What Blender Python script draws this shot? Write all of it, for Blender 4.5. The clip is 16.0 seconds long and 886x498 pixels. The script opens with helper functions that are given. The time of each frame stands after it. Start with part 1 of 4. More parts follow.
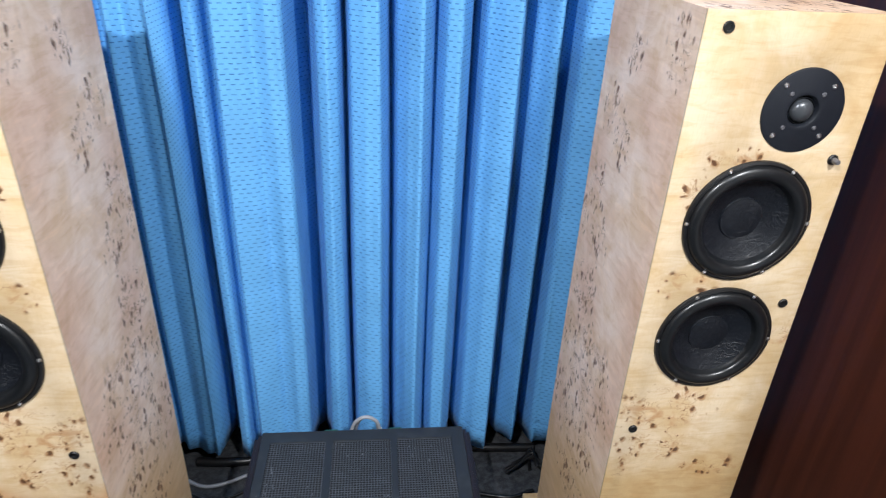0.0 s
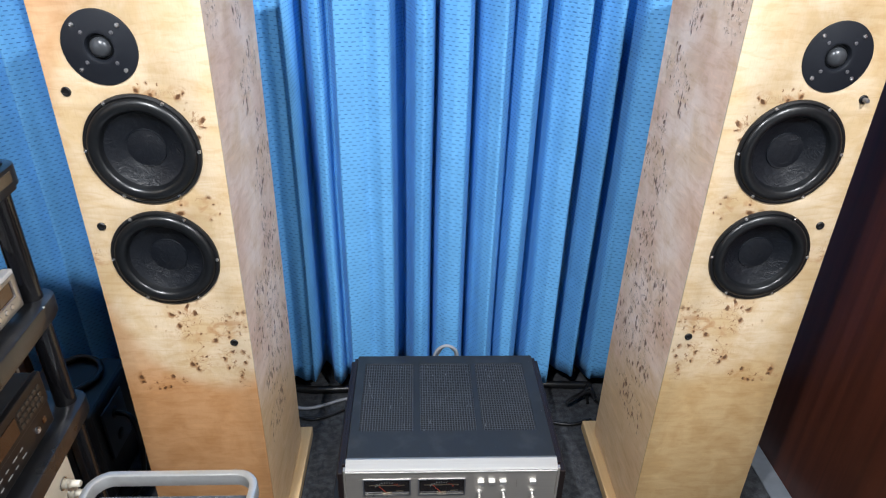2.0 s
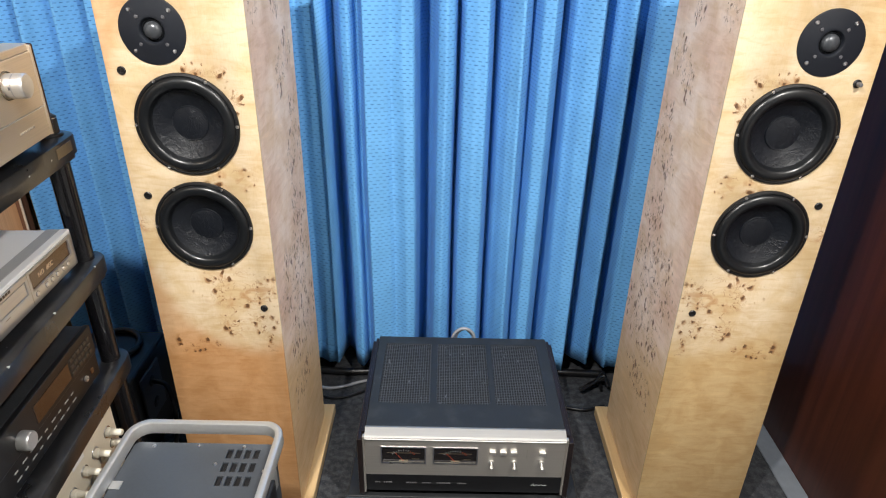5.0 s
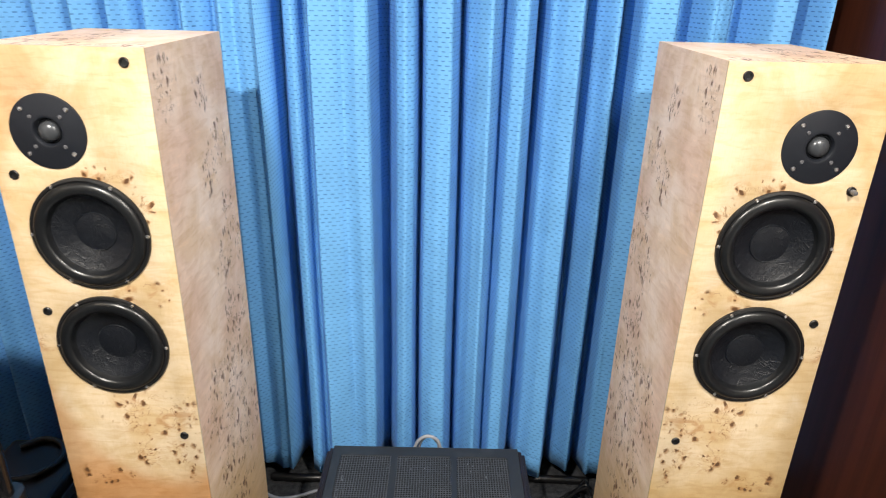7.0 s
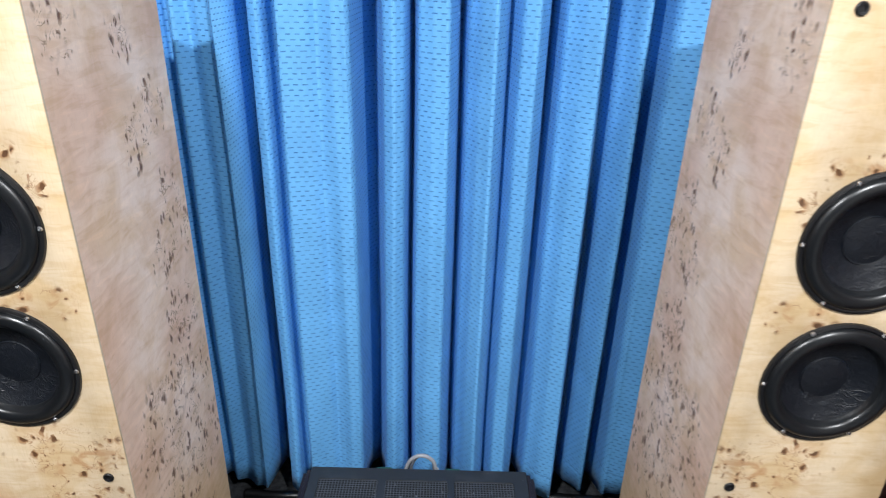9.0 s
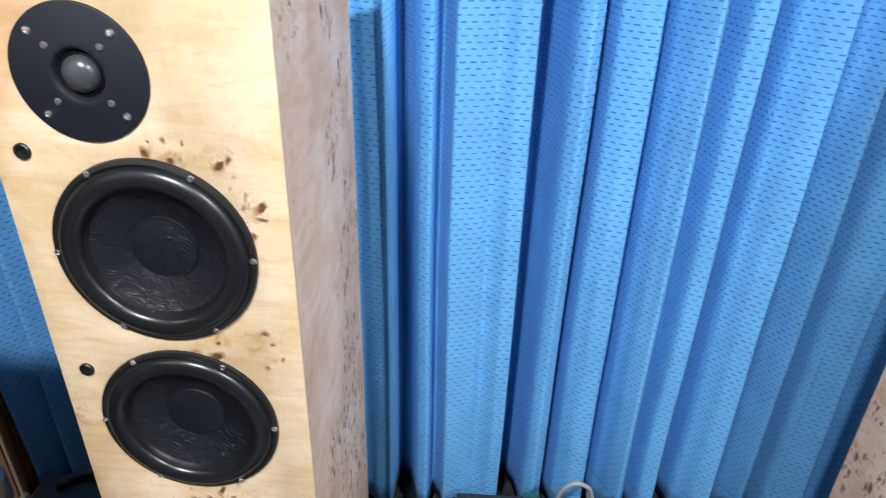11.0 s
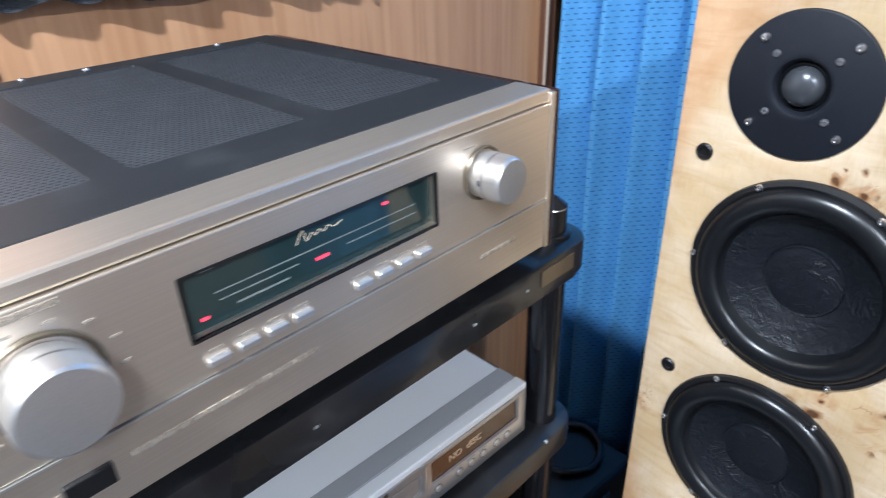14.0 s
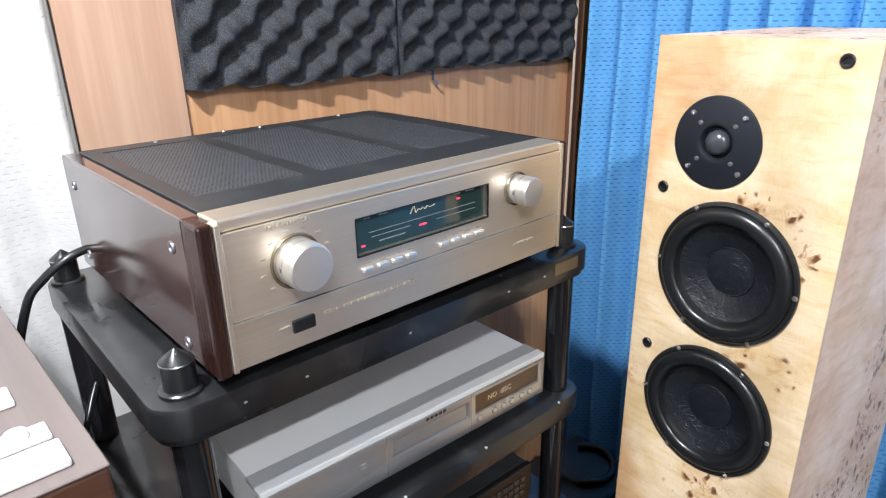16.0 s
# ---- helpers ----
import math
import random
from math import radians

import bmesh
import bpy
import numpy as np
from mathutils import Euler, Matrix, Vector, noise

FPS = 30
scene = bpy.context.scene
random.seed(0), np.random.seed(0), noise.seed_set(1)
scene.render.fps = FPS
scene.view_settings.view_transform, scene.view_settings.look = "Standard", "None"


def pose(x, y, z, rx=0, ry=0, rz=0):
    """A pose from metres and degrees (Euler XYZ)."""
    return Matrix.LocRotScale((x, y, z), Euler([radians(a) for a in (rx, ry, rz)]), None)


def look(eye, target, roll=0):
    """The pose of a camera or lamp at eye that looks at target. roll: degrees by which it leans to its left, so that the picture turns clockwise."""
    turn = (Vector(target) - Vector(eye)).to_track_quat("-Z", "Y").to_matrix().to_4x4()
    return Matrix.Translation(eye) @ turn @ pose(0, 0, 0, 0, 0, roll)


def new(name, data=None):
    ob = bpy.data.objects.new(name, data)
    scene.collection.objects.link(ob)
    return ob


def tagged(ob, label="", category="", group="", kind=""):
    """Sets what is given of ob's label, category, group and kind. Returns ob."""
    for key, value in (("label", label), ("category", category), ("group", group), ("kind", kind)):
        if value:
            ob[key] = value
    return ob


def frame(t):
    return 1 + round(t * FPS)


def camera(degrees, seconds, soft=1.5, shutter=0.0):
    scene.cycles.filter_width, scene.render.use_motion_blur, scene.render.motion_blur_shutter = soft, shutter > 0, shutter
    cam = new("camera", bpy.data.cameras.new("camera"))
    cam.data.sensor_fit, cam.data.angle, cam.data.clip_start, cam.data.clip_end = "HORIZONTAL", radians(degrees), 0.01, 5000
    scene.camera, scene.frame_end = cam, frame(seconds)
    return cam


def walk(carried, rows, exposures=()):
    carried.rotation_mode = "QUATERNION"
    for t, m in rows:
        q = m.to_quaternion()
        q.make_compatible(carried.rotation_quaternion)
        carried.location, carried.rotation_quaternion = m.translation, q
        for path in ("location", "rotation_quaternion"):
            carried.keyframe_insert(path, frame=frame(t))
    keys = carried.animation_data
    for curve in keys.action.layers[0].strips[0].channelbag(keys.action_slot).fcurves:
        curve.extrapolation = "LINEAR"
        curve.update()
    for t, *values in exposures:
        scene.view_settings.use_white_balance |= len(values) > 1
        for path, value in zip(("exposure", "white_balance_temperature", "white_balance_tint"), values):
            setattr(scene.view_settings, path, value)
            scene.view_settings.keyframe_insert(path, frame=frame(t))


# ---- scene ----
cam = camera(69.1, 16.0, 1.1, 0.4)
PATH = [
    (0, (0.053, 0.106, 1.266), (0.255, 1.862, 0.329), 2.7),
    (0.5, (0.018, 0.06, 1.262), (0.156, 1.822, 0.324), 1.9),
    (1, (-0.013, 0.004, 1.251), (0.107, 1.765, 0.311), 1.7),
    (1.5, (-0.035, -0.068, 1.262), (0.06, 1.688, 0.31), 1.5),
    (2, (-0.058, -0.118, 1.259), (0.031, 1.637, 0.303), 1.5),
    (2.5, (-0.059, -0.172, 1.254), (-0.001, 1.588, 0.305), 1.2),
    (3, (-0.059, -0.216, 1.253), (-0.019, 1.545, 0.306), 1.2),
    (3.2, (-0.060, -0.228, 1.254), (-0.017, 1.527, 0.295), 1.4),
    (5.3, (-0.029, -0.218, 1.232), (-0.033, 1.559, 0.315), 1.0),
    (5.5, (-0.022, -0.196, 1.246), (-0.029, 1.58, 0.325), 0.9),
    (6, (-0.011, -0.154, 1.258), (-0.006, 1.659, 0.413), 1.2),
    (6.5, (0.011, -0.113, 1.273), (0.014, 1.725, 0.484), 1.4),
    (7, (0.042, -0.052, 1.268), (0.052, 1.795, 0.5), 1.4),
    (7.5, (0.08, 0.0, 1.253), (0.097, 1.841, 0.471), 1.4),
    (8, (0.112, 0.045, 1.226), (0.12, 1.883, 0.439), 1.4),
    (8.2, (0.117, 0.064, 1.208), (0.125, 1.909, 0.434), 1.3),
    (10.3, (-0.13, 0.306, 1.187), (-0.136, 2.066, 0.237), 2.1),
    (10.5, (-0.148, 0.306, 1.177), (-0.17, 2.086, 0.264), 1.5),
    (11, (-0.206, 0.349, 1.182), (-0.267, 2.116, 0.248), 1.7),
    (11.5, (-0.262, 0.366, 1.184), (-0.39, 2.13, 0.25), 0.8),
    (12, (-0.289, 0.397, 1.18), (-0.549, 2.141, 0.236), 1.1),
    (12.5, (-0.313, 0.433, 1.171), (-0.844, 2.115, 0.227), 0.9),
    (13, (-0.331, 0.43, 1.174), (-1.192, 1.964, 0.222), 0.2),
    (13.5, (-0.335, 0.397, 1.181), (-1.455, 1.745, 0.218), -1.1),
    (14, (-0.323, 0.337, 1.189), (-1.656, 1.48, 0.232), -1.8),
    (14.5, (-0.291, 0.273, 1.211), (-1.7, 1.324, 0.256), -2.3),
    (15, (-0.227, 0.201, 1.237), (-1.682, 1.279, 0.389), -1.7),
    (15.5, (-0.165, 0.158, 1.228), (-1.645, 1.268, 0.469), -1.2),
    (16, (-0.115, 0.139, 1.214), (-1.602, 1.276, 0.51), -1.0),
]
LIGHT = [(0.0, 0.08, 6000, 10), (1.5, 0.05, 5800, 10), (3.0, 0.09, 6550, 10), (5.5, 0.14, 6650, 10), (6.5, 0.22, 6950, 10), (7.5, 0.18, 6950, 10), (8.2, 0.02, 6250, 10),
         (10.5, 0.06, 5950, 10), (12.0, 0.08, 6050, 10), (12.6, 0.00, 5800, 10), (13.4, -0.06, 5050, 10), (14.0, 0.02, 5400, 10), (14.5, 0.08, 5450, 10), (15.5, 0.22, 5800, 10), (16.0, 0.15, 6000, 10)]
walk(cam, [(t, look(eye, target, roll)) for t, eye, target, roll in PATH], LIGHT)

# ---- world, lamps ----
world = bpy.data.worlds.new("room_air")
world.use_nodes = True
world.node_tree.nodes["Background"].inputs[0].default_value = (0.75, 0.85, 1.0, 1)
world.node_tree.nodes["Background"].inputs[1].default_value = 0.03
scene.world = world


def lamp(name, eye, target, watts, size, colour, size_y=None):
    data = bpy.data.lights.new(name, "AREA")
    data.energy, data.color, data.size = watts, colour, size
    if size_y:
        data.shape, data.size_y = "RECTANGLE", size_y
    else:
        data.shape = "DISK"
    ob = new(name, data)
    ob.matrix_world = look(eye, target)
    return ob


lamp("ceiling_lamp_a", (-0.45, -0.20, 2.06), (-0.45, 0.36, 0), 39, 0.08, (1.0, 0.975, 0.93))
lamp("ceiling_lamp_b", (0.60, -0.20, 2.04), (0.60, 0.36, 0), 30, 0.08, (1.0, 0.975, 0.93))
lamp("window_daylight", (-1.46, -0.75, 1.35), (0, -0.75, 1.35), 17.5, 1.7, (1.0, 0.98, 0.97), 1.7)


# ---- material tools ----
class Nodes:
    """A short hand for node trees."""

    def __init__(self, name):
        self.mat = bpy.data.materials.new(name)
        self.mat.use_nodes = True
        self.tree = self.mat.node_tree
        self.bsdf = self.tree.nodes["Principled BSDF"]

    def node(self, kind, **inputs):
        n = self.tree.nodes.new(kind)
        for key, value in inputs.items():
            self.put(n.inputs[int(key[1:]) if key[0] == "i" and key[1:].isdigit() else key.replace("_", " ")], value)
        return n

    def put(self, socket, value):
        if isinstance(value, bpy.types.NodeSocket):
            self.tree.links.new(value, socket)
        elif isinstance(value, tuple) and socket.type == "RGBA" and len(value) == 3:
            socket.default_value = (*value, 1)
        else:
            socket.default_value = value

    def math(self, op, a, b=0.0, c=0.0, clamp=False):
        n = self.tree.nodes.new("ShaderNodeMath")
        n.operation, n.use_clamp = op, clamp
        for i, v in enumerate((a, b, c)):
            self.put(n.inputs[i], v)
        return n.outputs[0]

    def vec(self, op, a, b=(0, 0, 0)):
        n = self.tree.nodes.new("ShaderNodeVectorMath")
        n.operation = op
        self.put(n.inputs[0], a)
        self.put(n.inputs[1], b)
        return n.outputs["Value"] if op in ("LENGTH", "DISTANCE") else n.outputs[0]

    def mix(self, fac, a, b, blend="MIX"):
        n = self.tree.nodes.new("ShaderNodeMix")
        n.data_type, n.blend_type = "RGBA", blend
        self.put(n.inputs[0], fac)
        self.put(n.inputs[6], a)
        self.put(n.inputs[7], b)
        return n.outputs[2]

    def ramp(self, fac, lo, hi, to0=0.0, to1=1.0):
        n = self.tree.nodes.new("ShaderNodeMapRange")
        n.interpolation_type = "SMOOTHSTEP"
        for i, v in enumerate((fac, lo, hi, to0, to1)):
            self.put(n.inputs[i], v)
        return n.outputs[0]

    def coords(self, kind="Object", scale=(1, 1, 1), shift=(0, 0, 0)):
        tc = self.tree.nodes.new("ShaderNodeTexCoord").outputs[kind]
        mp = self.tree.nodes.new("ShaderNodeMapping")
        self.put(mp.inputs["Vector"], tc)
        mp.inputs["Scale"].default_value = scale
        mp.inputs["Location"].default_value = shift
        return mp.outputs[0]

    def noise(self, co, scale, detail=3.0, rough=0.55, distort=0.0):
        n = self.node("ShaderNodeTexNoise", Vector=co, Scale=scale, Detail=detail, Roughness=rough, Distortion=distort)
        return n.outputs["Fac"]

    def bump(self, height, strength=0.3, distance=0.002):
        n = self.node("ShaderNodeBump", Strength=strength, Distance=distance, Height=height)
        self.put(self.bsdf.inputs["Normal"], n.outputs[0])

    def set(self, **inputs):
        for key, value in inputs.items():
            self.put(self.bsdf.inputs[key.replace("_", " ")], value)
        return self


def plain(name, colour, rough=0.5, metal=0.0, grain=0.08, grain_scale=180, bump=0.06, coat=0.0, specular=0.5, dust=0.0):
    """A surface of one colour with fine grain, smudges and a little wear."""
    m = Nodes(name)
    co = m.coords()
    fine, broad = m.noise(co, grain_scale, 4), m.noise(co, 9, 3)
    tone = m.math("ADD", m.math("MULTIPLY", fine, grain), m.math("MULTIPLY", broad, grain * 1.3))
    k = m.math("ADD", 1.0 - grain * 1.15, tone)
    c = m.node("ShaderNodeCombineColor")
    for i in range(3):
        m.put(c.inputs[i], m.math("MULTIPLY", k, colour[i]))
    out = c.outputs[0]
    if dust:
        v = m.node("ShaderNodeTexVoronoi", Vector=co, Scale=95)
        pick = m.node("ShaderNodeSeparateColor", i0=v.outputs["Color"])
        fleck = m.math("MULTIPLY", m.math("LESS_THAN", v.outputs["Distance"], m.math("MULTIPLY", pick.outputs[1], 0.075)), m.math("GREATER_THAN", pick.outputs[0], 0.70))
        film = m.math("MULTIPLY", m.ramp(m.noise(co, 22, 5), 0.5, 0.75), 0.10)
        out = m.mix(m.math("MULTIPLY", m.math("MAXIMUM", fleck, film), dust), out, (0.34, 0.34, 0.34))
    m.set(Base_Color=out, Metallic=metal, Roughness=m.math("ADD", rough - 0.06, m.math("MULTIPLY", broad, 0.12)))
    m.set(Coat_Weight=coat, Specular_IOR_Level=specular)
    m.bump(fine, bump, 0.0008)
    return m.mat


def brushed(name, colour, rough, along):
    """Metal brushed along one axis (0 x, 1 y, 2 z)."""
    m = Nodes(name)
    sc = [900, 900, 900]
    sc[along] = 8
    co = m.coords(scale=tuple(sc))
    lines, broad = m.noise(co, 1.0, 3), m.noise(m.coords(), 6, 2)
    col = m.mix(m.ramp(lines, 0.3, 0.7), tuple(c * 0.93 for c in colour), colour)
    m.set(Base_Color=col, Metallic=0.9, Roughness=m.math("ADD", rough, m.math("MULTIPLY", m.math("SUBTRACT", broad, 0.5), 0.10)))
    m.bump(lines, 0.05, 0.0005)
    return m.mat


def burl(name, light, deep_tone, front):
    """Burl veneer: figured ground with clusters of small dark eyes; u, v in metres from the UV map."""
    m = Nodes(name)
    uv = m.coords("UV")
    wavy = m.noise(uv, 14, 4, 0.6, 0.8)
    broad = m.noise(uv, 4.2, 2)
    fibre = m.noise(m.coords("UV", (520, 60, 1)), 1.0, 3)
    ground = m.mix(m.ramp(wavy, 0.35, 0.68), light, tuple(c * k for c, k in zip(light, (0.87, 0.79, 0.64))))
    dark = m.mix(m.ramp(wavy, 0.35, 0.68), deep_tone, tuple(c * k for c, k in zip(deep_tone, (0.86, 0.80, 0.72))))
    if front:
        # the veneer is paler inside a tall oval and honey brown outside it
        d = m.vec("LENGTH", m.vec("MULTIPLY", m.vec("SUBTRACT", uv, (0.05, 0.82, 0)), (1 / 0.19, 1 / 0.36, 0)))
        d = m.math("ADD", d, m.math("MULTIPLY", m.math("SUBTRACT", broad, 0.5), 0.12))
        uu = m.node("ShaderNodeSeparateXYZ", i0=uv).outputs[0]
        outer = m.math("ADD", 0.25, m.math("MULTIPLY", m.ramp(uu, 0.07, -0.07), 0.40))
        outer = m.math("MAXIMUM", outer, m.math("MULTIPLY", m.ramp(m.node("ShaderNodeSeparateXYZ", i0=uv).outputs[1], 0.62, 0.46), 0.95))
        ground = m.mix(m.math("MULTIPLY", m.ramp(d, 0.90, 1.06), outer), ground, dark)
        spots = ((0.03, 1.005, 0.05, 0.016), (0.085, 0.965, 0.018, 0.03), (0.062, 0.822, 0.05, 0.024), (-0.105, 0.735, 0.022, 0.024),
                 (0.045, 0.60, 0.085, 0.05), (0.05, 0.525, 0.065, 0.035), (-0.06, 0.475, 0.06, 0.022), (0.10, 0.48, 0.016, 0.03))
    else:
        ground = m.mix(m.ramp(broad, 0.40, 0.62), ground, dark)
        # the foot of the panel is honey coloured
        vv = m.math("ADD", m.node("ShaderNodeSeparateXYZ", i0=uv).outputs[1], m.math("MULTIPLY", m.math("SUBTRACT", broad, 0.5), 0.35))
        ground = m.mix(m.math("MULTIPLY", m.ramp(vv, 0.46, 0.28), 0.75), ground, (0.66, 0.43, 0.20))
        spots = ((0.25, 1.12, 0.04, 0.05), (0.12, 1.10, 0.03, 0.04), (0.06, 1.00, 0.04, 0.05), (0.12, 0.97, 0.04, 0.05), (0.05, 0.86, 0.045, 0.06), (0.09, 0.79, 0.05, 0.06),
                 (0.015, 0.80, 0.02, 0.04), (0.07, 0.68, 0.065, 0.06), (0.14, 0.55, 0.14, 0.10), (0.12, 0.42, 0.13, 0.08), (0.16, 0.29, 0.10, 0.05))
    ripple = m.noise(m.coords("UV", (16, 75, 1)), 1.0, 4, 0.6, 0.9)
    ground = m.mix(m.math("MULTIPLY", m.ramp(ripple, 0.47, 0.66), 0.50), ground, (0.84, 0.74, 0.60), "MULTIPLY")
    ground = m.mix(m.math("MULTIPLY", m.ramp(ripple, 0.46, 0.30), 0.60), ground, (1.13, 1.13, 1.12), "MULTIPLY")
    mask = 0.0
    for u, v, a, b in spots:
        e = m.vec("LENGTH", m.vec("MULTIPLY", m.vec("SUBTRACT", uv, (u, v, 0)), (1 / a, 1 / b, 0)))
        mask = m.math("MAXIMUM", mask, m.ramp(e, 1.25, 0.35))
    ragged = m.math("MULTIPLY", m.ramp(mask, 0.0, 0.45), m.ramp(m.noise(uv, 34, 3), 0.44, 0.52))
    # eyes: warped cells, some dropped, each with a dark heart and a brown ring
    stretch = (1.0, 0.70, 1) if front else (1.0, 0.50, 1)
    warp = m.node("ShaderNodeTexNoise", Vector=uv, Scale=55, Detail=3)
    bent = m.vec("ADD", uv, m.vec("MULTIPLY", m.vec("SUBTRACT", warp.outputs["Color"], (0.5, 0.5, 0.5)), (0.014, 0.014, 0)))
    bent = m.vec("MULTIPLY", bent, stretch)
    cells = m.node("ShaderNodeTexVoronoi", Vector=bent, Scale=105 if front else 120, Randomness=1.0)
    cells.voronoi_dimensions = "2D"
    pick = m.node("ShaderNodeSeparateColor", i0=cells.outputs["Color"])
    size = m.math("ADD", 0.09, m.math("MULTIPLY", m.math("POWER", pick.outputs[0], 2.0), 0.42))
    keep = m.math("MULTIPLY", m.math("GREATER_THAN", pick.outputs[1], 0.60 if front else 0.55), ragged)
    dist = cells.outputs["Distance"]
    heart = m.math("MULTIPLY", m.ramp(m.math("DIVIDE", dist, size), 1.05, 0.55), keep)
    ring = m.math("MULTIPLY", m.ramp(m.math("DIVIDE", dist, size), 2.3, 0.9), keep)
    haze = m.math("MULTIPLY", m.ramp(m.noise(uv, 24, 4, 0.65, 1.5), 0.5, 0.66), mask)
    col = m.mix(m.math("MULTIPLY", haze, 0.72 if front else 0.35), ground, (0.40, 0.205, 0.085) if front else (0.46, 0.27, 0.155))
    swirl = m.ramp(m.math("ABSOLUTE", m.math("SUBTRACT", m.noise(uv, 46 if front else 34, 2, 0.5, 2.2), 0.5)), 0.030, 0.006)
    swirl = m.math("MULTIPLY", swirl, m.math("MULTIPLY", m.ramp(mask, 0.25, 0.8), m.ramp(m.noise(uv, 30, 2), 0.46, 0.58)))
    col = m.mix(m.math("MULTIPLY", swirl, 0.78), col, (0.25, 0.115, 0.045))
    col = m.mix(m.math("MULTIPLY", ring, 0.75), col, (0.27, 0.120, 0.042))
    col = m.mix(m.math("MULTIPLY", heart, 0.90 if front else 0.85), col, (0.075, 0.030, 0.012) if front else (0.12, 0.050, 0.022))
    col = m.mix(m.math("MULTIPLY", m.ramp(fibre, 0.45, 0.75), 0.14), col, tuple(c * 0.62 for c in deep_tone))
    m.set(Base_Color=col, Roughness=m.math("ADD", 0.30 if front else 0.42, m.math("MULTIPLY", wavy, 0.12)), Coat_Weight=0.20 if front else 0.04, Coat_Roughness=0.18, Specular_IOR_Level=0.5 if front else 0.28)
    m.bump(m.math("SUBTRACT", m.math("MULTIPLY", wavy, 0.5), heart), 0.14, 0.0012)
    return m.mat


def wood(name, light, dark, rough=0.4, scale=1.0, coat=0.0, grain_axis=2, contrast=1.0):
    """Straight-grained wood with streaks along one axis."""
    m = Nodes(name)
    sc = [70 * scale] * 3
    sc[grain_axis] = 2.2 * scale
    co = m.coords(scale=tuple(sc))
    sc2 = [7 * scale] * 3
    sc2[grain_axis] = 0.8 * scale
    streak, band = m.noise(co, 1.0, 5, 0.65, 0.3), m.noise(m.coords(scale=tuple(sc2)), 1.0, 3, 0.5, 0.8)
    f = m.math("ADD", m.math("MULTIPLY", m.ramp(streak, 0.36, 0.66), 0.55 * contrast), m.math("MULTIPLY", m.ramp(band, 0.35, 0.7), 0.45 * contrast))
    m.set(Base_Color=m.mix(f, light, dark), Roughness=m.math("ADD", rough - 0.05, m.math("MULTIPLY", streak, 0.12)), Coat_Weight=coat, Coat_Roughness=0.12)
    m.bump(streak, 0.08, 0.0008)
    return m.mat


def cloth(name, colour, dash, translucent=0.0):
    """Woven cloth with staggered short slits; UV in metres (u across, v up)."""
    m = Nodes(name)
    uv = m.node("ShaderNodeSeparateXYZ", i0=m.coords("UV"))
    u, v = uv.outputs[0], uv.outputs[1]
    row = m.math("DIVIDE", v, 0.0092)
    stagger = m.math("MULTIPLY", m.math("MODULO", m.math("FLOOR", row), 2.0), 0.5)
    wob = m.noise(m.coords("UV"), 60, 2)
    cell = m.math("FRACT", m.math("ADD", m.math("ADD", m.math("DIVIDE", u, 0.0165), stagger), m.math("MULTIPLY", wob, 0.5)))
    inrow = m.math("FRACT", row)
    slit = m.math("MULTIPLY", m.ramp(m.math("ABSOLUTE", m.math("SUBTRACT", cell, 0.5)), 0.30, 0.21), m.ramp(m.math("ABSOLUTE", m.math("SUBTRACT", inrow, 0.5)), 0.17, 0.05))
    broad = m.noise(m.coords("UV"), 11, 3)
    weave = m.noise(m.coords("UV", (900, 1500, 1)), 1.0, 2)
    base = m.mix(m.ramp(broad, 0.3, 0.7), tuple(c * 0.90 for c in colour), colour)
    base = m.mix(m.math("MULTIPLY", m.ramp(weave, 0.4, 0.7), 0.22), base, tuple(c * 0.6 for c in colour))
    col = m.mix(m.math("MULTIPLY", slit, m.math("ADD", 0.38, m.math("MULTIPLY", m.ramp(m.noise(m.coords("UV"), 38, 2), 0.35, 0.65), 0.40))), base, dash) if dash else base
    if dash:
        # stitched hem
        seam = m.ramp(m.math("ABSOLUTE", m.math("SUBTRACT", v, 0.118)), 0.0022, 0.0008)
        slit = m.math("ADD", slit, m.math("MULTIPLY", seam, 1.5))
        col = m.mix(m.math("MULTIPLY", seam, 0.35), col, dash)
    m.set(Base_Color=col, Roughness=0.62, Sheen_Weight=0.04, Sheen_Roughness=0.4, Specular_IOR_Level=0.25)
    m.bump(m.math("SUBTRACT", m.math("MULTIPLY", weave, 0.25), slit), 0.45, 0.0016)
    if translucent:
        t = m.node("ShaderNodeBsdfTranslucent", Color=col)
        x = m.node("ShaderNodeMixShader", i0=translucent, i1=m.bsdf.outputs[0], i2=t.outputs[0])
        m.tree.links.new(x.outputs[0], m.tree.nodes["Material Output"].inputs[0])
    return m.mat


def carpet(name):
    m = Nodes(name)
    co = m.coords()
    tuft, mid, broad = m.noise(co, 420, 3), m.noise(co, 60, 4), m.noise(co, 5, 3)
    col = m.mix(m.ramp(mid, 0.35, 0.7), (0.028, 0.030, 0.034), (0.065, 0.068, 0.074))
    col = m.mix(m.math("MULTIPLY", m.ramp(tuft, 0.55, 0.75), 0.6), col, (0.16, 0.165, 0.17))
    col = m.mix(m.math("MULTIPLY", m.ramp(broad, 0.45, 0.65), 0.4), col, (0.03, 0.03, 0.034))
    m.set(Base_Color=col, Roughness=0.95, Specular_IOR_Level=0.15)
    m.bump(m.math("ADD", tuft, mid), 0.6, 0.003)
    return m.mat


